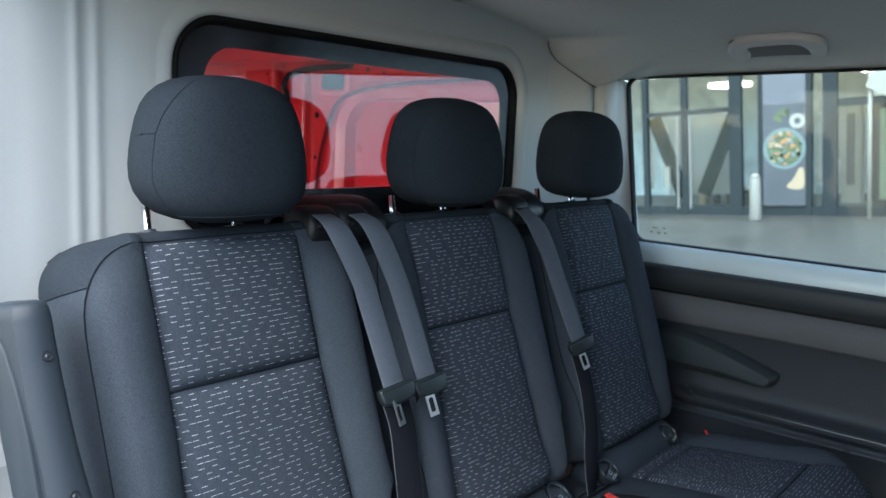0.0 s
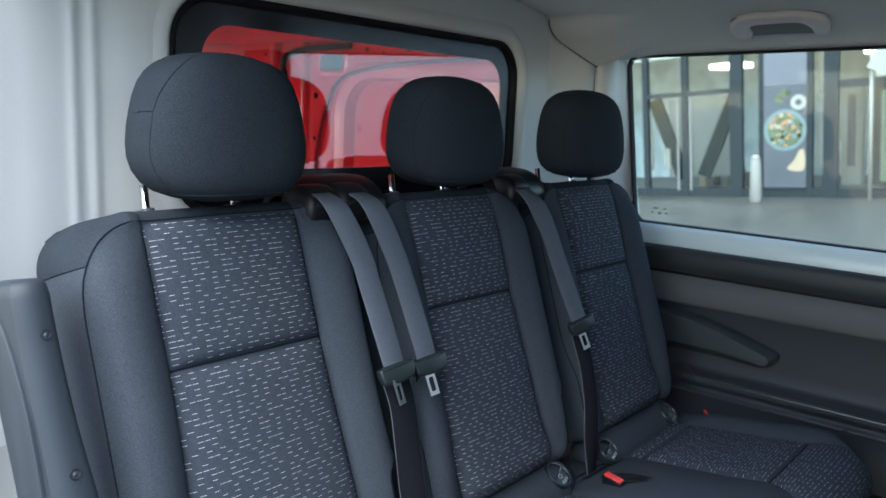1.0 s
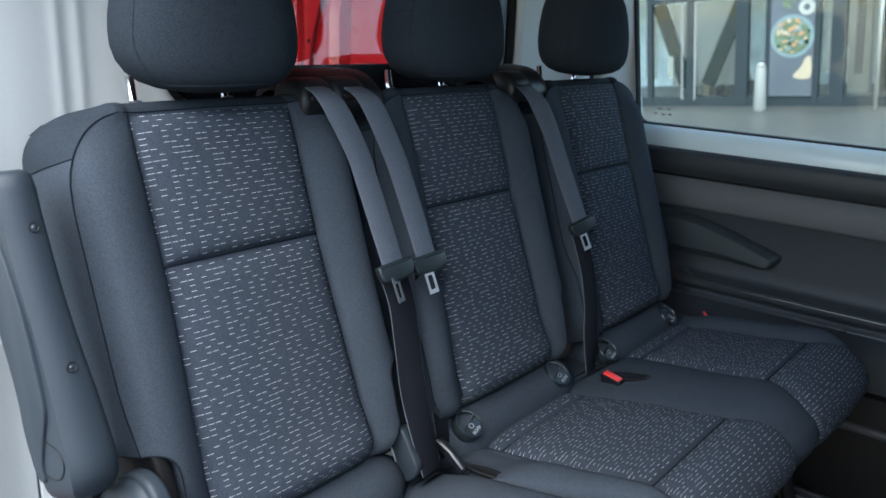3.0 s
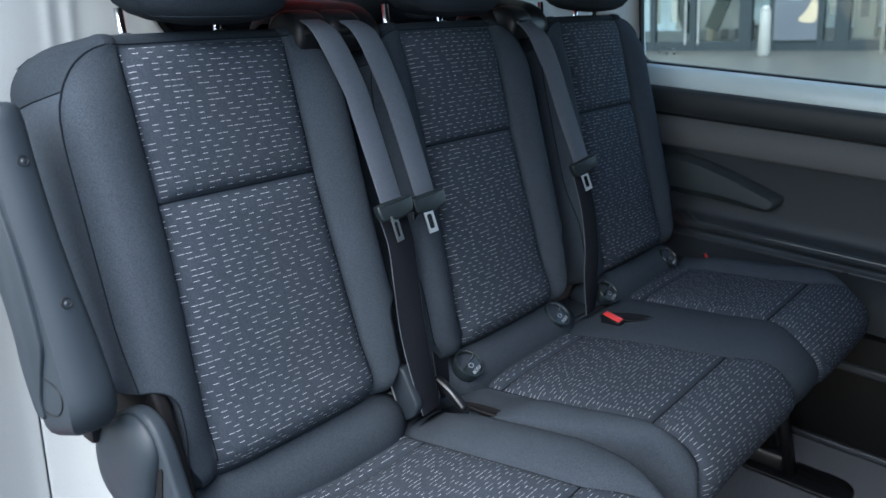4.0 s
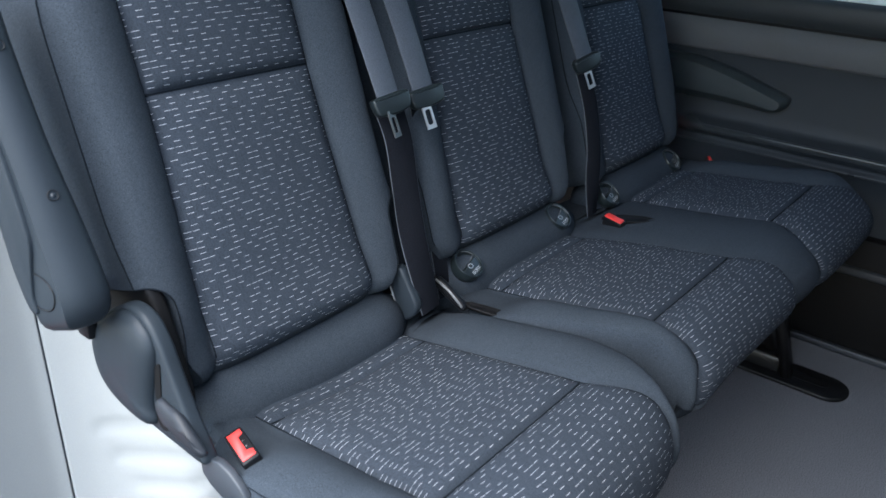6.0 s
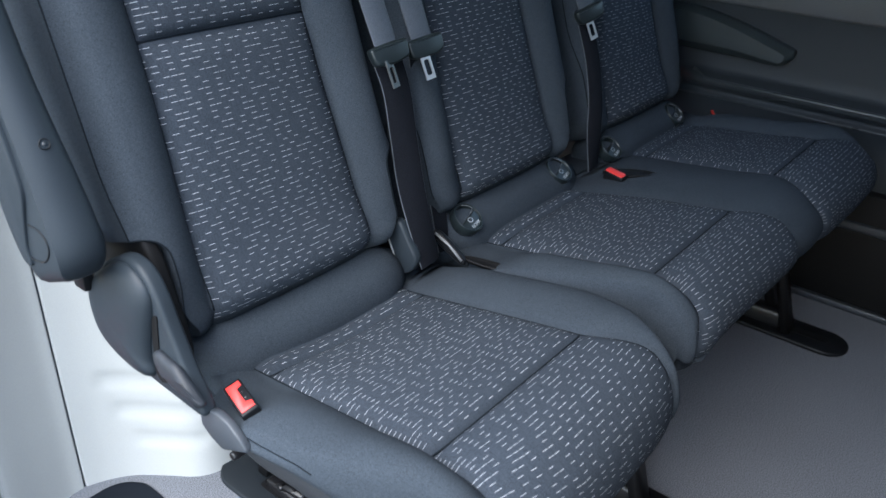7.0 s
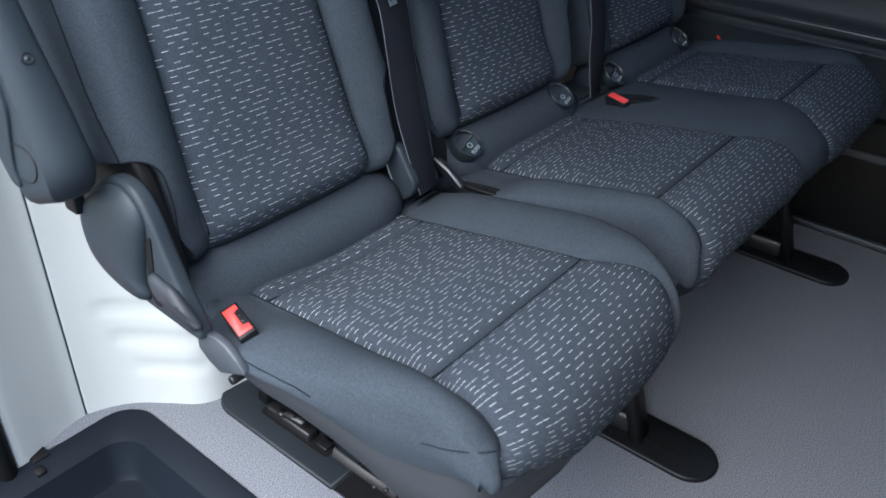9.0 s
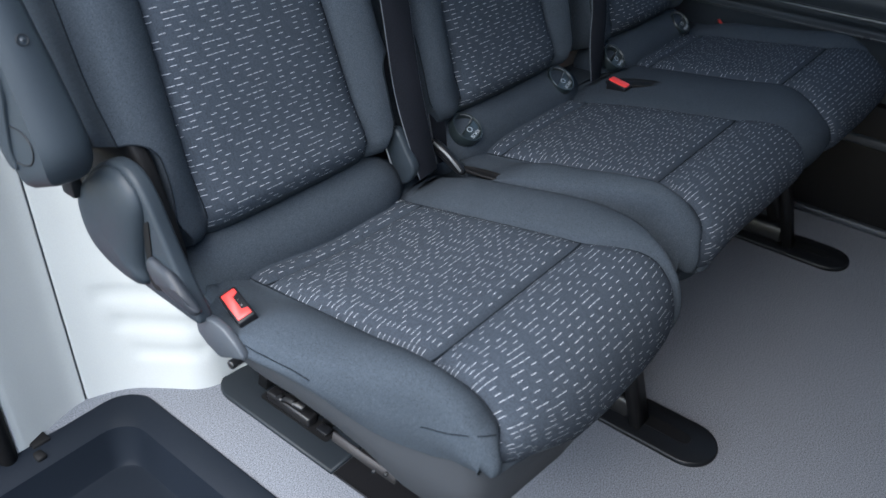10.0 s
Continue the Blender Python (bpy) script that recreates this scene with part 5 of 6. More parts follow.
def build_armrest():
    t = thing("folded_armrest", "charcoal plastic armrest folded upright against the single seat", "armrest")
    rows = []
    front = ((0.945, 0.002), (0.884, -0.021), (0.80, -0.054), (0.7445, -0.076), (0.694, -0.096), (0.65, -0.114), (0.620, -0.118), (0.585, -0.112))
    def lerp_table(table, z):
        for (z1, a), (z0, b) in zip(table, table[1:]):
            if z >= z0:
                return a + (b - a) * (z - z1) / (z0 - z1)
        return table[-1][1]
    stations = [(0.932, 0.55), (0.930, 0.80), (0.925, 0.94), (0.915, 1.0)] + [(0.89 - 0.02 * k, 1.0) for k in range(13)] + [(0.630, 1.0), (0.615, 0.99), (0.606, 0.95), (0.599, 0.86), (0.594, 0.70), (0.592, 0.5)]
    # section from the sharp outer front edge over the crowned front to the rear
    inner = smooth_curve([(-1.0, -0.80), (-0.62, -0.93), (-0.15, -1.0), (0.35, -0.97), (0.72, -0.84), (0.94, -0.58), (1.0, -0.25), (1.0, 0.5), (0.86, 0.88), (0.5, 1.0), (-0.5, 1.0), (-0.88, 0.90), (-1.0, 0.62)], 3, closed=False)
    section = inner + [(-1.0, q) for q in (0.3, 0.0, -0.3, -0.6, -0.74)]
    for z, k in stations:
        fy, ry = lerp_table(front, z), 0.100 - 0.40 * (0.93 - z)
        cy, hd = (fy + ry) / 2, (ry - fy) / 2 * (0.35 + 0.65 * k)
        hw = 0.0250 * (1 + 0.24 * sstep(0.80, 0.64, z)) * k
        cx = -0.2815 + 0.006 * sstep(0.85, 0.66, z)
        rows.append([(cx + hw * min(u, 0.86 * u), cy + hd * v, z - 0.42 * hd * v * sstep(0.66, 0.60, z) - 0.20 * hd * v * sstep(0.885, 0.932, z)) for u, v in section])
    sharpen(part("armrest_shell", loft(rows, close_cols=True, cap=True), M_ARM, t), 42)
    f = Vector((0, -0.925, 0.38))
    d = Vector((0, -0.38, -0.925))
    for y, z in ((-0.0210, 0.884), (-0.0762, 0.7445)):
        at = Vector((-0.2810, y, z)) + f * 0.0002
        rows = [[at + f * h + Vector((p[0], 0, 0)) + d * p[1] for p in ring(18, r)] for r, h in ((0.0060, -0.003), (0.0059, 0.0006), (0.0053, 0.0008), (0.0048, 0.0001), (0.0044, -0.003))]
        part("screw_seat", loft(rows, close_cols=True, cap=True), M_BLACKPL, t, "recessed black screw seat")
        part("screw_core", cyl(at - f * 0.004, at + f * 0.0002, 0.0022, n=10), M_GREYPL, t)
    out = smooth_curve([(-0.002, 0.86), (-0.024, 0.823), (-0.039, 0.790), (-0.053, 0.749), (-0.063, 0.713), (-0.065, 0.692), (-0.057, 0.665), (-0.048, 0.630), (-0.050, 0.610), (-0.036, 0.610), (-0.024, 0.628), (-0.012, 0.658), (-0.002, 0.702), (0.030, 0.78), (0.062, 0.86), (0.062, 0.895), (0.030, 0.895)], 5)
    sharpen(part("side_cover", slab(out, 0.010, 0.0016, 2, m=Matrix.Translation((-0.3098, 0, 0)) @ YZ), M_ARM, t, "flat charcoal plastic side cover"), 50)
    arc = smooth_curve([(-0.3068, -0.057, 0.660), (-0.3068, -0.080, 0.660), (-0.3068, -0.094, 0.651), (-0.3068, -0.092, 0.637), (-0.3068, -0.080, 0.625), (-0.3068, -0.062, 0.619), (-0.3068, -0.048, 0.618)], 5, closed=False)
    part("pivot_line", sweep(arc, ring(6, 0.0010), up=(1, 0, 0)), M_BLACKPL, t)
    sharpen(part("pivot_bracket", box(-0.258, -0.244, -0.046, -0.020, 0.550, 0.61, 0.004, 2), M_BLACKPL, t), 40)
    part("pivot_pin", cyl((-0.262, -0.02, 0.60), (-0.19, -0.005, 0.60), 0.014, n=20), M_BLACKPL, t)
    return t


build_armrest()


# ---- belts ----
def strip(path, width, sides, thick=0.0013, n=6):
    """Webbing along a path; sides: the across-direction at each point."""
    rows = []
    P = smooth_curve([tuple(p) for p in path], n, closed=False)
    S = smooth_curve([tuple(p) for p in sides], n, closed=False)
    P = [Vector(p) for p in P]
    for i, p in enumerate(P):
        d = (P[min(i + 1, len(P) - 1)] - P[max(i - 1, 0)]).normalized()
        s = Vector(S[i]).normalized()
        s = (s - d * s.dot(d)).normalized()
        nn = s.cross(d).normalized() * thick
        h = s * width / 2
        rows.append([p - h + nn, p - h * 0.96 + nn * 1.4, p + h * 0.96 + nn * 1.4, p + h + nn, p + h - nn, p + h * 0.96 - nn * 1.4, p - h * 0.96 - nn * 1.4, p - h - nn])
    return loft(rows, close_cols=True, cap=True)


M_SELVEDGE = mat("webbing_selvedge", (0.060, 0.068, 0.080), rough=0.7, spec=0.2, var=0.1)


def selvedge(path, sides, width, parent, n=6):
    """Woven edge threads along both borders of a webbing."""
    P = [Vector(p) for p in smooth_curve([tuple(p) for p in path], n, closed=False)]
    S = [Vector(p).normalized() for p in smooth_curve([tuple(p) for p in sides], n, closed=False)]
    for k in (-1, 1):
        line = []
        for i, p in enumerate(P):
            d = (P[min(i + 1, len(P) - 1)] - P[max(i - 1, 0)]).normalized()
            s = (S[i] - d * S[i].dot(d)).normalized()
            line.append(p + s * k * width / 2)
        part("selvedge", sweep(line, ring(6, 0.0012), up=(0, -1, 0.2)), M_SELVEDGE, parent, "slightly paler woven edge")


def build_belt(path, lap, side_top, side_low, label, lower_width=0.046, turn=0):
    t = thing("seat_belt", label, "seat belt", group="three seat belts")
    path = [Vector(p) for p in path]
    top, tongue, mid2 = path[0], path[-1], path[-2]
    start = top + Vector((-0.005, 0.07, 0.004))
    run = [start, top + Vector((0, 0.016, 0.006))] + path[1:]
    sharpen(part("webbing", strip(run, 0.0355, [side_top] * (len(run) - 1) + [side_low]), M_WEB, t), 40)
    selvedge(run, [side_top] * (len(run) - 1) + [side_low], 0.0355, t)
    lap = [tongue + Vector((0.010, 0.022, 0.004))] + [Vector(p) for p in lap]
    # the lap run takes the darkened copy, its shade painted into the colour
    sharpen(part("shaded_lap_webbing", strip(lap, lower_width, [side_low] * (len(lap) - 1) + [(1, 0.1, -0.1)]), M_WEBSHADE, t, "lap webbing with the shade between the seats put into its colour"), 40)
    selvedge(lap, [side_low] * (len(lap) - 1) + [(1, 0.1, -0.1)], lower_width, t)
    # tongue: moulded body with a slotted steel blade
    d = (tongue - mid2).normalized()
    s = Vector(side_low).normalized()
    s = (s - d * s.dot(d)).normalized()
    n = s.cross(d).normalized()
    if n.y > 0:
        n = -n
    m = Matrix(((s.x, d.x, n.x, tongue.x), (s.y, d.y, n.y, tongue.y), (s.z, d.z, n.z, tongue.z), (0, 0, 0, 1)))
    out = smooth_curve([(-0.034, -0.010), (-0.031, 0.010), (-0.022, 0.016), (0.0, 0.018), (0.022, 0.016), (0.031, 0.010), (0.034, -0.010), (0.028, -0.015), (0.0, -0.016), (-0.028, -0.015)], 4)
    tb = sharpen(part("tongue_body", slab([(0.94 * a, 0.88 * b) for a, b in out], 0.015, 0.004, 3, m=m @ pose(0, 0, -0.005)), M_TONGUE, t, "near-black plastic tongue body"), 50)
    bl = slab_with_hole([(-0.0085, 0.008), (0.0085, 0.008), (0.0085, 0.043), (0.0065, 0.047), (-0.0065, 0.047), (-0.0085, 0.043)], round_rect(-0.0052, 0.0052, 0.018, 0.041, 0.003, 3), 0.0024, 0.0, m=m @ pose(-0.009, 0, 0.006, 0, turn, 0))
    # the turned blade gets the darker copy in place of a dark reflection
    part("tongue_blade", bl, M_BLADEDARK if turn else M_BLADE, tb, "steel blade with a slot, its dark reflection put into the colour" if turn else "polished steel blade with a slot", smooth=False)
    return t


build_belt([(0.168, 0.040, 1.000), (0.164, 0.010, 0.988), (0.189, -0.017, 0.919), (0.196, -0.031, 0.877), (0.203, -0.052, 0.818), (0.209, -0.080, 0.745)], [(0.232, -0.074, 0.69), (0.230, -0.092, 0.615), (0.220, -0.118, 0.543), (0.221, -0.156, 0.432)],
           (1, -0.30, -0.05), (1, -0.25, -0.10), "charcoal seat belt with parked tongue beside the single seat", 0.046, 24)
build_belt([(0.241, 0.040, 0.998), (0.242, 0.010, 0.985), (0.263, -0.019, 0.913), (0.272, -0.034, 0.868), (0.279, -0.056, 0.807), (0.283, -0.082, 0.742)], [(0.315, -0.052, 0.654), (0.313, -0.073, 0.583), (0.303, -0.097, 0.51), (0.292, -0.126, 0.415)],
           (1, -0.30, -0.05), (1, -0.25, -0.10), "charcoal seat belt with parked tongue beside the middle seat", 0.030)
build_belt([(0.700, 0.040, 0.990), (0.687, 0.003, 0.972), (0.713, -0.018, 0.917), (0.728, -0.041, 0.849), (0.743, -0.062, 0.786), (0.757, -0.085, 0.722)], [(0.772, -0.078, 0.685), (0.777, -0.095, 0.63), (0.764, -0.119, 0.557), (0.756, -0.128, 0.50), (0.750, -0.140, 0.41)],
           (1, -0.45, -0.05), (1, -0.40, -0.10), "charcoal seat belt with parked tongue beside the far seat", 0.034)


def build_belt_guide(x0, x1, slots, label):
    t = thing("belt_guide", label, "belt guide", group="belt guides between the seats")
    rows = []
    for s, k in ((0, 0.4), (0.06, 0.75), (0.15, 0.95), (0.3, 1), (0.7, 1), (0.85, 0.95), (0.94, 0.75), (1, 0.4)):
        x = x0 + (x1 - x0) * s
        rows.append([(x, 0.125 - 0.075 * k * math.cos(radians(a)), 0.975 + 0.052 * k * math.sin(radians(a))) for a in range(-20, 201, 10)])
    sharpen(part("guide_cover", loft(rows), M_BLACKPL, t, "glossy black plastic cover"), 60)
    for x in slots:
        rows = []
        for a, k in ((-0.034, 0.35), (-0.032, 0.75), (-0.027, 0.95), (-0.018, 1.0), (0.018, 1.0), (0.027, 0.95), (0.032, 0.75), (0.034, 0.35)):
            rows.append([(x + a, 0.078 - 0.040 * k * math.cos(radians(b)), 0.982 + 0.036 * k * math.sin(radians(b))) for b in range(-40, 181, 20)])
        part("guide_mouth", loft(rows, cap=True), M_BLACKPL, t, "rounded black belt outlet")
        part("outlet_slot", box(x - 0.023, x + 0.023, 0.034, 0.042, 0.986, 0.994, 0.002, 1), M_RUBBER, t)
    part("guide_column", box((x0 + x1) / 2 - 0.03, (x0 + x1) / 2 + 0.03, 0.09, 0.15, 0.45, 0.985, 0.02, 3), M_RUBBER, t)
    part("retractor_housing", box((x0 + x1) / 2 - 0.05, (x0 + x1) / 2 + 0.20, 0.10, 0.16, 0.28, 0.70, 0.015, 3), M_RUBBER, t)
    return t


build_belt_guide(0.150, 0.345, (0.172, 0.240), "black plastic double belt guide between the door-side and middle seats")
build_belt_guide(0.660, 0.835, (0.702,), "black plastic belt guide between the middle and far seats")


def build_buckle(x, y, z, yaw, label, roll=-16):
    t = thing("belt_buckle", label, "buckle", at=(x, y, z), group="red seat belt buckles")
    t.scale = (0.49, 0.66, 0.85)
    t.rotation_euler = (radians(8), radians(roll), radians(yaw))
    sharpen(part("housing", box(-0.0225, 0.0225, -0.042, 0.036, -0.055, 0.0125, 0.003, 3), M_BLACKPL, t), 40)
    button = [(-0.0175, -0.036), (0.0175, -0.036), (0.0175, -0.022), (0.004, -0.018), (0.004, 0.014), (0.0175, 0.018), (0.0175, 0.030), (-0.0175, 0.030)]
    sharpen(part("red_button", slab(button, 0.007, 0.002, 2, m=pose(0, 0, 0.0070)), M_RED, t, "coral red release button"), 40)
    for k in (-0.010, 0.004):
        part("catch", box(0.006, 0.012, k - 0.0025, k + 0.0025, 0.006, 0.0125, 0.001, 1), M_STEEL, t)
    return t


def build_sunk_buckle(x, y, z, yaw, label, wide=1.0, tilt=-8):
    """A buckle sunk so deep that only its red button stands out of the pocket."""
    t = thing("belt_buckle", label, "buckle", at=(x, y, z), group="red seat belt buckles")
    t.rotation_euler = (radians(6), radians(tilt), radians(yaw))
    t.scale = (wide, 0.85, 1.0)
    sharpen(part("housing", box(-0.012, 0.012, -0.026, 0.026, -0.040, 0.003, 0.004, 3), M_BLACKPL, t), 40)
    sharpen(part("red_button", box(-0.0095, 0.0085, -0.023, 0.023, 0.000, 0.0055, 0.0025, 2), M_RED, t, "coral red release button"), 40)
    return t


build_buckle(-0.1900, -0.2250, 0.452, -16, "coral red belt buckle in black housing beside the cushion", -20)
build_sunk_buckle(0.7115, -0.2085, 0.4455, -8, "coral red belt buckle sunk between the middle and far cushions", 0.8)
build_sunk_buckle(1.214, -0.197, 0.437, -54, "coral red belt buckle beside the far door card", 0.35)


def build_pocket(owner, x, y, z, yaw, length, wide, label):
    """Dark sewn opening in the cushion through which a buckle stalk comes up."""
    m = pose(x - owner.location.x, y, z, 4, 0, yaw)
    rows = [[m @ Vector((p[0], p[1], h)) for p in ring(28, length / 2 + d, wide / 2 + d)] for d, h in ((0.003, -0.004), (0.0025, 0.0005), (0.0, 0.0012), (-0.0025, -0.0005))]
    part("pocket", loft(rows, close_cols=True, cap=True), M_RUBBER, owner, label)


build_pocket(bench, 0.738, -0.226, 0.4455, -55, 0.100, 0.026, "dark buckle pocket in the cushion")
build_pocket(bench, 0.284, -0.222, 0.4305, -80, 0.085, 0.014, "dark buckle pocket in the cushion")


# ---- seat legs ----
def build_foot(owner, x, y0, y1, leg):
    dx = -owner.location.x
    def put(name, bm, material, parent, label="", smooth=True):
        bm.transform(pose(dx, 0, 0))
        return part(name, bm, material, parent, label, smooth)
    hole = round_rect(x - 0.013, x + 0.013, y0 + 0.045, y1 - 0.06, 0.0125, 6)
    out = round_rect(x - 0.05, x + 0.05, y0, y1, 0.0495, 8)
    pl = put("floor_plate", slab(out, 0.011, 0.004, 2), M_BLACKPL, owner, "black plastic floor plate with a slot")
    put("slot", slab(hole, 0.001, m=pose(0, 0, 0.0112)), M_RUBBER, pl, smooth=False)
    for a, b, r in leg:
        put("leg", sweep([a, Vector(a).lerp(Vector(b), 0.5), b], [(-r * 0.5, -r), (r * 0.5, -r), (r * 0.5, r), (-r * 0.5, r)], up=(1, 0, 0)), M_DARKMETAL, owner, "black coated steel leg")
    if y0 < -0.4:
        put("latch", box(x - 0.022, x + 0.022, y0 + 0.15, y1 - 0.05, 0.008, 0.050, 0.008), M_DARKMETAL, owner)


M_PLATE = mat("floor_plate_plastic", (0.011, 0.0145, 0.018), rough=0.5, spec=0.22, var=0.08, grain=0.1, grain_scale=1200, bump=0.15)


def build_rear_foot(owner):
    """Floor plate of the single seat: round at the rear, cut square in front of a dark rail well, with the latch in its slot."""
    x0, x1, y0, y1 = -0.032, 0.070, -0.178, 0.130
    mid, r = (x0 + x1) / 2, (x1 - x0) / 2
    hole = round_rect(0.004, 0.034, -0.130, 0.034, 0.006, 4)
    out = [(x1, y0), (x1, y1 - r)] + [(mid + r * math.cos(radians(a)), y1 - r + r * math.sin(radians(a))) for a in range(15, 180, 15)] + [(x0, y1 - r), (x0, y0)]
    pl = part("floor_plate", slab(out, 0.011, 0.004, 2), M_PLATE, owner, "charcoal plastic floor plate with a slot")
    part("slot", slab(hole, 0.001, m=pose(0, 0, 0.0112)), M_RUBBER, pl, smooth=False)
    part("rail_well", box(-0.026, 0.085, -0.52, -0.179, 0.001, 0.003), M_DARKMETAL, owner, "black rail well in the floor", smooth=False)
    part("rail_lip", box(-0.029, -0.025, -0.52, -0.179, 0.001, 0.005, 0.001, 1), M_DARKMETAL, owner)
    # latch in the slot
    part("latch", box(0.008, 0.030, -0.085, 0.020, 0.008, 0.030, 0.004), M_DARKMETAL, owner)
    part("latch_arm", sweep([(0.018, 0.020, 0.014), (0.016, -0.03, 0.038), (0.012, -0.075, 0.050)], [(-0.004, -0.008), (0.004, -0.008), (0.004, 0.008), (-0.004, 0.008)], up=(1, 0, 0)), M_DARKMETAL, owner)
    part("latch_pad", box(0.012, 0.030, -0.122, -0.098, 0.012, 0.018, 0.002), M_BLACKPL, owner, "black latch pad")
    for y, z in ((-0.02, 0.036), (-0.052, 0.046)):
        part("bolt", cyl((0.004, y, z), (0.016, y, z), 0.004, n=10), M_DARKMETAL, owner)
    part("leg", sweep([(0.045, 0.05, 0.01), (0.03, 0.0, 0.16), (0.0, -0.06, 0.30)], [(-0.011, -0.022), (0.011, -0.022), (0.011, 0.022), (-0.011, 0.022)], up=(1, 0, 0)), M_DARKMETAL, owner, "black coated steel leg")
    part("leg", sweep([(0.055, -0.10, 0.01), (0.05, -0.17, 0.16), (0.04, -0.25, 0.30)], [(-0.010, -0.02), (0.010, -0.02), (0.010, 0.02), (-0.010, 0.02)], up=(1, 0, 0)), M_DARKMETAL, owner, "black coated steel leg")
    # riveted strip below the base trim
    st = part("side_strip", sweep([(-0.150, -0.322, 0.286), (-0.145, -0.37, 0.276), (-0.142, -0.415, 0.272)], [(-0.0015, -0.008), (0.0015, -0.008), (0.0015, 0.008), (-0.0015, 0.008)], up=(0, 0, 1)), M_STRIP, owner, "bare grey-brown metal strip")
    for y, z in ((-0.385, 0.268), (-0.404, 0.277)):
        part("rivet", cyl((-0.149, y, z), (-0.138, y, z), 0.0025, n=10), M_BLACKPL, st)


M_STRIP = mat("grey_brown_metal_strip", (0.032, 0.030, 0.031), rough=0.6, spec=0.3, var=0.1)
build_rear_foot(seat)
build_foot(bench, 0.400, -0.632, -0.20, [((0.385, -0.50, 0.01), (0.375, -0.42, 0.30), 0.018), ((0.42, -0.46, 0.01), (0.40, -0.36, 0.30), 0.018)])
build_foot(bench, 1.135, -0.632, -0.20, [((1.12, -0.50, 0.01), (1.10, -0.42, 0.30), 0.018), ((1.155, -0.46, 0.01), (1.13, -0.36, 0.30), 0.018)])


def build_seat_frame(owner, end):
    part("cross_tube", cyl((-0.12, -0.16, 0.275), (end + 0.03, -0.16, 0.275), 0.016), M_DARKMETAL, owner)
    part("cross_tube", cyl((-0.10, -0.47, 0.295), (end + 0.03, -0.47, 0.295), 0.014), M_DARKMETAL, owner)
    for x in (-0.11, end):
        part("side_rail", box(x - 0.006, x + 0.006, -0.50, -0.05, 0.265, 0.30, 0.003), M_DARKMETAL, owner)


build_seat_frame(seat, 0.19)
build_seat_frame(bench, PITCH + 0.19)


# darker than the headliner: the shadow behind the grip, painted in
M_RECESSSHADE = mat("handle_recess_shade", (0.16, 0.15, 0.145), rough=0.8, var=0.1)


def build_grab_handle():
    t = thing("grab_handle", "pale grey plastic grab handle on the headliner above the side window", "grab handle")
    plane = Matrix.Translation((0, 0, 1.356 + 0.28 * 1.25)) @ Matrix(((1, 0, 0, 0), (0, 1, 0, 0), (-0.28, 0, 1, 0), (0, 0, 0, 1)))
    out = smooth_curve([(1.300, -0.146), (1.275, -0.136), (1.240, -0.141), (1.208, -0.165), (1.190, -0.211), (1.187, -0.262), (1.187, -0.309), (1.200, -0.348), (1.224, -0.370), (1.262, -0.368), (1.286, -0.357), (1.286, -0.330), (1.250, -0.326), (1.224, -0.314), (1.219, -0.285), (1.223, -0.235), (1.229, -0.203), (1.248, -0.187), (1.284, -0.184), (1.300, -0.168)], 5)
    out = [(x, -0.257 + 0.94 * (y + 0.257)) for x, y in out]
    sharpen(part("grip", slab(out, 0.020, 0.008, 3, m=plane @ pose(0, 0, -0.004)), M_GRIP, t), 50)
    back = smooth_curve([(1.300, -0.155), (1.240, -0.150), (1.205, -0.175), (1.195, -0.262), (1.205, -0.338), (1.230, -0.358), (1.290, -0.350), (1.297, -0.25)], 5)
    # this slab carries the grip's shadow as a darker colour
    part("recess", slab(back, 0.006, 0.002, 1, m=plane @ pose(0, 0, 0.005)), M_RECESSSHADE, t, "recess behind the grip, its shadow put into a darker colour")
    return t


build_grab_handle()


# ---- street outside ----
UP_OUT = Vector((-0.06, 0.0915, 0.994)).normalized()   # the street slopes against the van
Y_OUT = UP_OUT.cross(Vector((1, 0, 0))).normalized()
X_OUT = Y_OUT.cross(UP_OUT)
TILT_OUT = Matrix.Translation((14, 4, -0.10)) @ Matrix((X_OUT, Y_OUT, UP_OUT)).transposed().to_4x4()


def outside(bm):
    bm.transform(TILT_OUT)
    return bm


def build_ground():
    bm = bmesh.new()
    bmesh.ops.create_grid(bm, x_segments=60, y_segments=60, size=400)
    ob = part("ground", outside(bm), M_GROUND, smooth=False)
    tagged(ob, "pale grey damp stone paving reaching to the shop front", "ground", kind="structure")


build_ground()


M_SLATE = mat("poster_slate", (0.05, 0.058, 0.072), rough=0.5, var=0.3, var_scale=1.2)
M_SLATEPALE = mat("poster_pale_slate", (0.085, 0.092, 0.115), rough=0.5, var=0.2, var_scale=1.2)
M_BOWL = mat("poster_bowl", (0.10, 0.145, 0.155), rough=0.5, var=0.1)
M_SALAD = mat("poster_greens", (0.072, 0.099, 0.054), rough=0.6, var=0.5, var_scale=9)
M_ORANGE = mat("poster_orange", (0.294, 0.150, 0.075), rough=0.6, var=0.3, var_scale=9)
M_CREAM = mat("poster_cream", (0.234, 0.234, 0.214), rough=0.6, var=0.1)
M_TAN = mat("poster_board", (0.283, 0.224, 0.156), rough=0.6, var=0.15)
M_DARKGREEN = mat("dark_brace", (0.006, 0.012, 0.010), rough=0.8, spec=0.05, var=0.3)
M_SHOPWALL = mat("pale_shop_wall", (0.44, 0.52, 0.56), rough=0.8, var=0.6, var_scale=2.6)
M_SHOPGREEN = mat("pale_green_counter", (0.19, 0.225, 0.165), rough=0.6, var=0.2, var_scale=1.0)
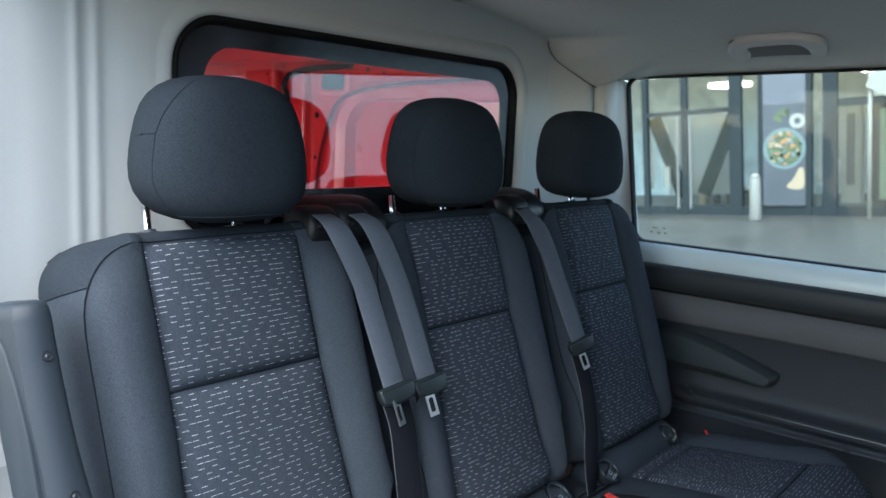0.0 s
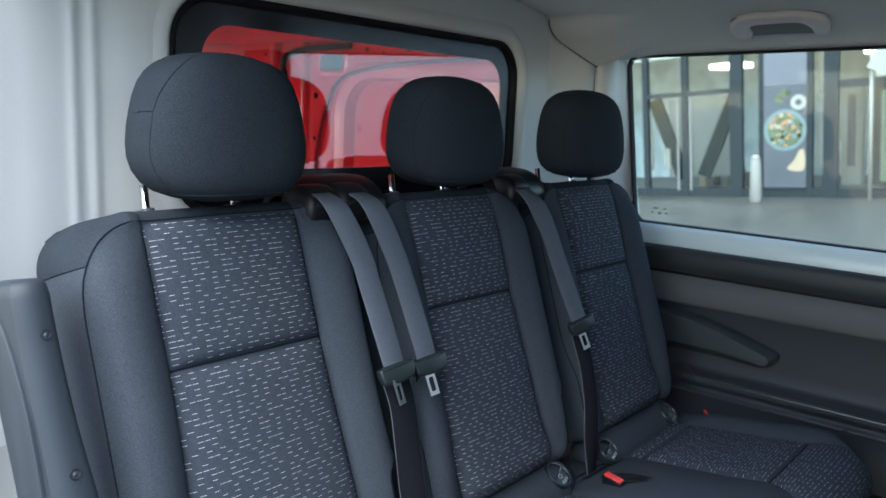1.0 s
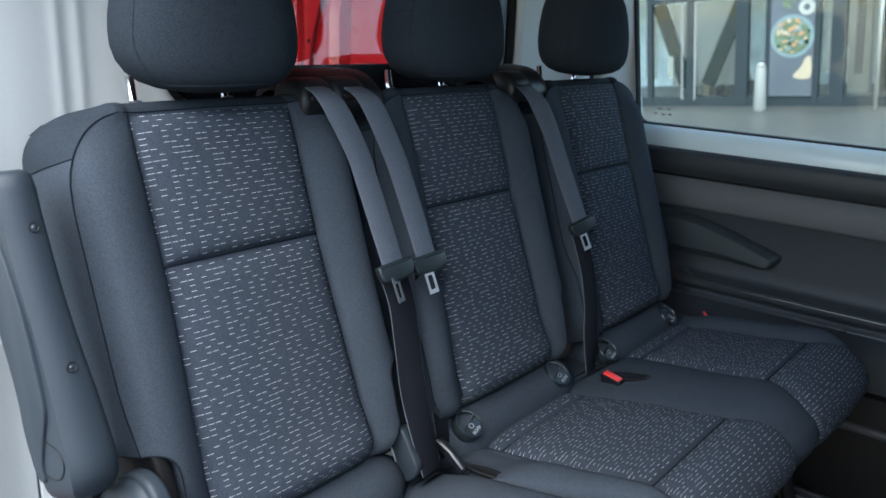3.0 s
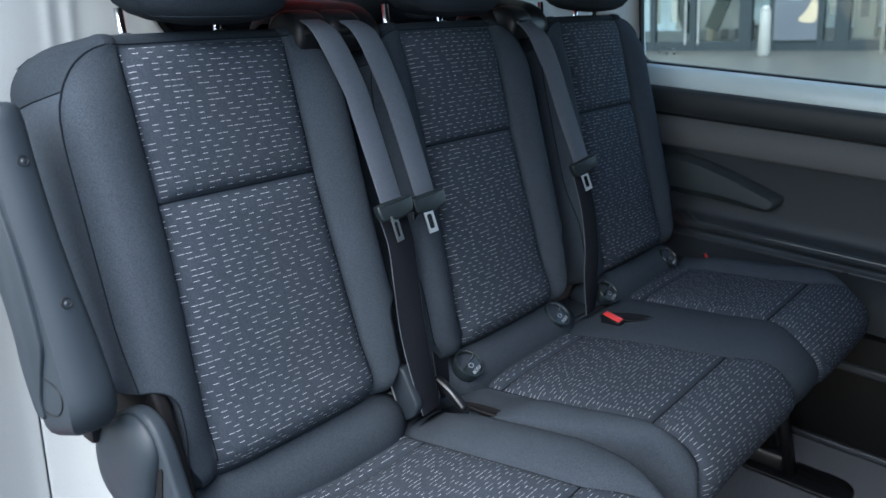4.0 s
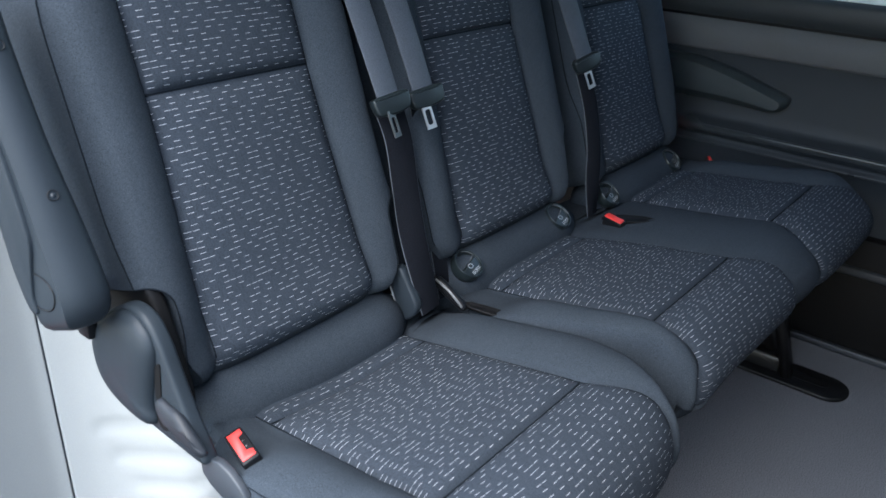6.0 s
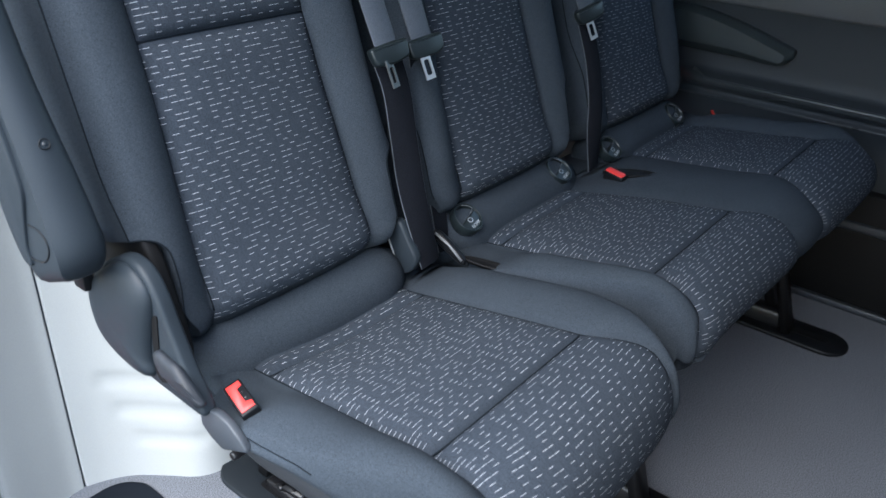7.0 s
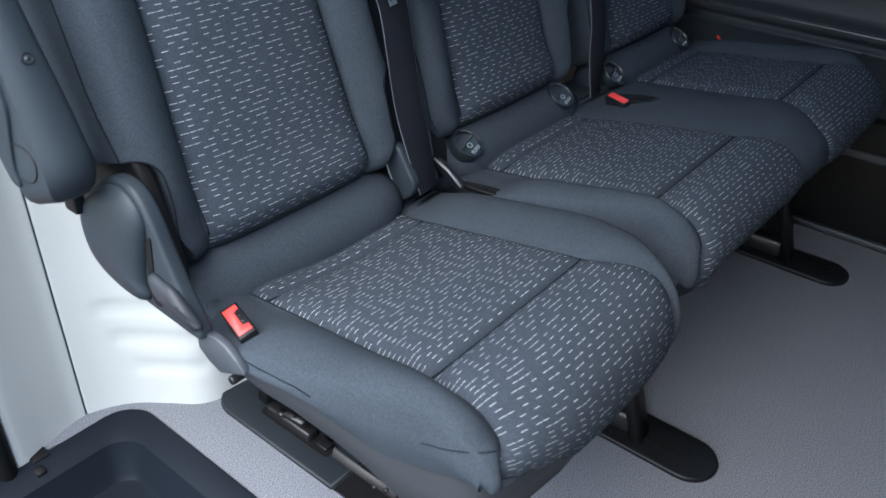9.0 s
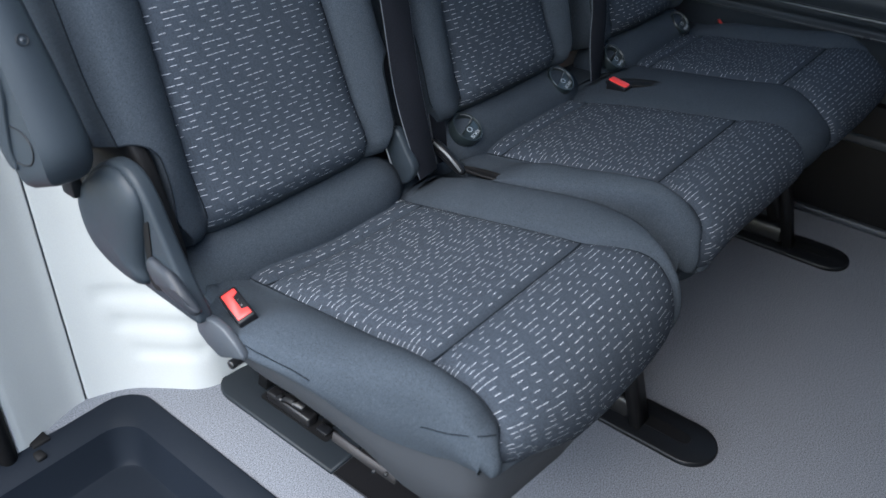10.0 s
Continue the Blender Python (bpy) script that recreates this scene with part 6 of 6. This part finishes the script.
M_LAMP = bpy.data.materials.new("shop_lamp")
M_LAMP.use_nodes = True
M_LAMP.node_tree.nodes["Principled BSDF"].inputs["Emission Color"].default_value = (1, 0.97, 0.9, 1)
M_LAMP.node_tree.nodes["Principled BSDF"].inputs["Emission Strength"].default_value = 1.15


def build_shopfront():
    """Local x: into the shop, y: to the van's rear, z: up; origin at the base of the glazing."""
    t = thing("shopfront", "glazed shop front with dark frames and a pale interior", "building")
    def bar(name, y0, y1, z0, z1, x0=-0.06, x1=0.06, material=M_FRAME, label="", bevel=0.0):
        return part(name, outside(box(x0, x1, y0, y1, z0, z1, bevel)), material, t, label, smooth=False)
    bar("base_rail", -6, 8, 0.0, 0.16, -0.04, 0.05)
    bar("back_wall", -7, 9, 0, 2.85, 4.0, 4.2, M_SHOPWALL)
    bar("shop_floor", -7, 9, 0.0, 0.02, 0.1, 4.0, M_CONC)
    bar("upper_wall", -9, 11, 2.9, 3.5, -0.02, 0.3, M_CONC)
    for y, w in ((1.94, 0.05), (1.16, 0.055), (0.21, 0.11), (-0.24, 0.045), (-1.03, 0.045), (-1.36, 0.11), (-2.9, 0.06), (-4.2, 0.06), (3.3, 0.05), (4.6, 0.05)):
        bar("mullion", y - w, y + w, 0, 2.9)
    for y in (1.29, 1.05):
        bar("door_stile", y - 0.016, y + 0.016, 0.12, 1.86, -0.075, -0.06, M_EDGE, "pale door stile")
    bar("transom", 0.3, 1.9, 1.86, 1.95)
    bar("transom", -2.85, -1.5, 1.82, 1.95)
    for y0, y1 in ((1.99, 3.25), (3.35, 4.55), (1.215, 1.89), (0.32, 1.105), (-0.195, 0.10), (-0.985, -0.285), (-1.25, -1.075), (-2.84, -1.47), (-4.14, -2.96)):
        p = bar("pane", y0, y1, 0.16, 2.9, 0.0, 0.01, M_SHOPGLASS)
        p.visible_shadow = False
    # slanting braces behind the doors
    for a, b in (((0.4, 1.95, 1.85), (0.4, 1.38, 0.30)), ((0.4, 0.36, 1.85), (0.4, 0.98, 0.35))):
        part("brace", outside(sweep([a, b], [(-0.12, -0.05), (0.12, -0.05), (0.12, 0.05), (-0.12, 0.05)], up=(1, 0, 0))), M_DARKGREEN, t, "dark slanting brace", smooth=False)
    bar("brace_infill", 0.45, 1.9, 0.3, 1.85, 0.9, 0.92, M_WHITEPL, "pale screen")
    bar("counter", -2.30, -1.85, 0.15, 1.75, 1.3, 1.8, M_SHOPGREEN, "pale green counter")
    bar("inner_partition", -2.84, -1.46, 0.0, 2.9, 2.5, 2.6, M_FRAME, "dark inner partition")
    bar("ceiling", -7, 9, 2.86, 2.9, 0.1, 4.0, M_SHOPWALL)
    for y, z0, z1 in ((-1.22, 0.9, 1.9), (-0.05, 0.3, 1.1), (2.5, 0.4, 1.6), (0.08, 1.4, 2.1)):
        bar("added_board", y - 0.12, y + 0.10, z0, z1, 1.2, 1.25, M_CREAM, "pale board added inside the shop glass")
    for k in range(6):
        bar("table", 0.55 + 0.22 * k, 0.68 + 0.22 * k, 0.02, 0.30 + 0.07 * (k % 3), 1.6 + 0.2 * (k % 2), 1.9 + 0.2 * (k % 2), (M_FRAME, M_TAN, M_CONC)[k % 3])
    # pale boards added in place of bright reflections in the panes
    for y, z0, z1 in ((-1.17, 1.75, 2.6), (-1.13, 0.55, 1.45), (-2.02, 1.95, 2.7), (1.65, 0.5, 0.9)):
        bar("added_board", y - 0.05, y + 0.06, z0, z1, 0.25, 0.29, M_CREAM, "pale board added inside the shop glass")
    bar("hanging_banner", -1.66, -1.54, 0.5, 1.7, 0.3, 0.33, M_FRAME, "dark hanging banner")
    bar("shelf_unit", -1.4, -1.05, 0.0, 2.0, 2.0, 2.3, M_CREAM)
    bar("shelf_unit", -2.3, -1.9, 1.0, 2.3, 3.4, 3.8, M_SHOPGREEN)
    bar("ceiling_lamp", 0.32, 0.85, 2.33, 2.42, 0.4, 1.2, M_LAMP, "bright ceiling light")
    bar("ceiling_lamp", -1.95, -1.75, 2.36, 2.42, 0.4, 0.6, M_LAMP, "bright ceiling light")
    return t


build_shopfront()


def build_poster():
    t = thing("window_poster", "tall dark slate poster of a salad bowl on the shop glass", "poster")
    part("sheet", outside(box(-0.075, -0.068, -0.985, -0.285, 0.18, 1.92)), M_SLATE, t, smooth=False)
    head = [(-0.985, 1.93), (-0.285, 1.93), (-0.285, 2.86), (-0.985, 2.86)]
    part("upper_sheet", outside(slab(head, 0.006, m=Matrix.Translation((-0.074, 0, 0)) @ YZ)), M_SLATEPALE, t, "paler slate upper sheet", smooth=False)
    def disc(name, y, z, r, x, material, n=28, label=""):
        return part(name, outside(slab(ring(n, r), 0.003, m=Matrix.Translation((x, y, z)) @ YZ)), material, t, label, smooth=False)
    disc("bowl_picture", -0.64, 1.17, 0.355, -0.080, M_BOWL)
    disc("salad_picture", -0.64, 1.17, 0.29, -0.084, M_SALAD)
    rnd = random.Random(4)
    for k in range(70):
        a, r = rnd.uniform(0, 6.28), 0.27 * math.sqrt(rnd.uniform(0.01, 1.0))
        disc("topping_picture", -0.64 + r * math.cos(a), 1.17 + r * math.sin(a), rnd.uniform(0.018, 0.045), -0.088 - 0.0003 * k, rnd.choice((M_ORANGE, M_ORANGE, M_TAN, M_SALAD, M_BOWL, M_DARKGREEN)), 7)
    rows = [[Vector((-0.084, -0.86 + p[0] * k, 1.63 + p[1] * k)) for p in ring(20, 0.13)] for k in (1.0, 0.4)]
    part("dip_picture", outside(loft(rows, close_cols=True)), M_CREAM, t, smooth=False)
    for k in range(7):
        disc("herb_picture", -0.60 + rnd.uniform(-0.12, 0.1), 1.74 + rnd.uniform(-0.12, 0.1), rnd.uniform(0.04, 0.07), -0.083, M_SALAD, 7)
    out = smooth_curve([(-0.68, 0.50), (-0.95, 0.48), (-0.96, 0.80), (-0.88, 0.82), (-0.80, 0.66)], 4)
    part("board_picture", outside(slab(out, 0.003, m=Matrix.Translation((-0.080, 0, 0)) @ YZ)), M_TAN, t, smooth=False)
    return t


build_poster()


def build_street_pole():
    t = thing("street_pole", "slim pale metal pole in front of the shop", "pole")
    part("pole", outside(cyl((-0.5, -2.06, 0), (-0.5, -2.06, 2.9), 0.03, n=14)), M_CREAM, t)
    part("awning_edge", outside(box(-0.6, -0.5, -3.4, -2.0, 0, 0.6, m=pose(0, 0, 2.1, 0, 0, 0) @ pose(0, -2.0, 0, 30, 0, 0) @ pose(0, 2.0, 0))), M_CREAM, t, "white slanting awning edge", smooth=False)


build_street_pole()


def build_bollard():
    t = thing("bollard", "white painted round street bollard on the paving", "bollard")
    part("post", outside(cyl((-0.764, -0.368, 0), (-0.764, -0.368, 0.72), 0.10, 0.085, n=24, bevel=0.02)), M_WHITEPL, t)
    part("cap", outside(cyl((-0.764, -0.368, 0.72), (-0.764, -0.368, 0.80), 0.085, 0.05, n=24, bevel=0.02)), M_WHITEPL, t)


build_bollard()
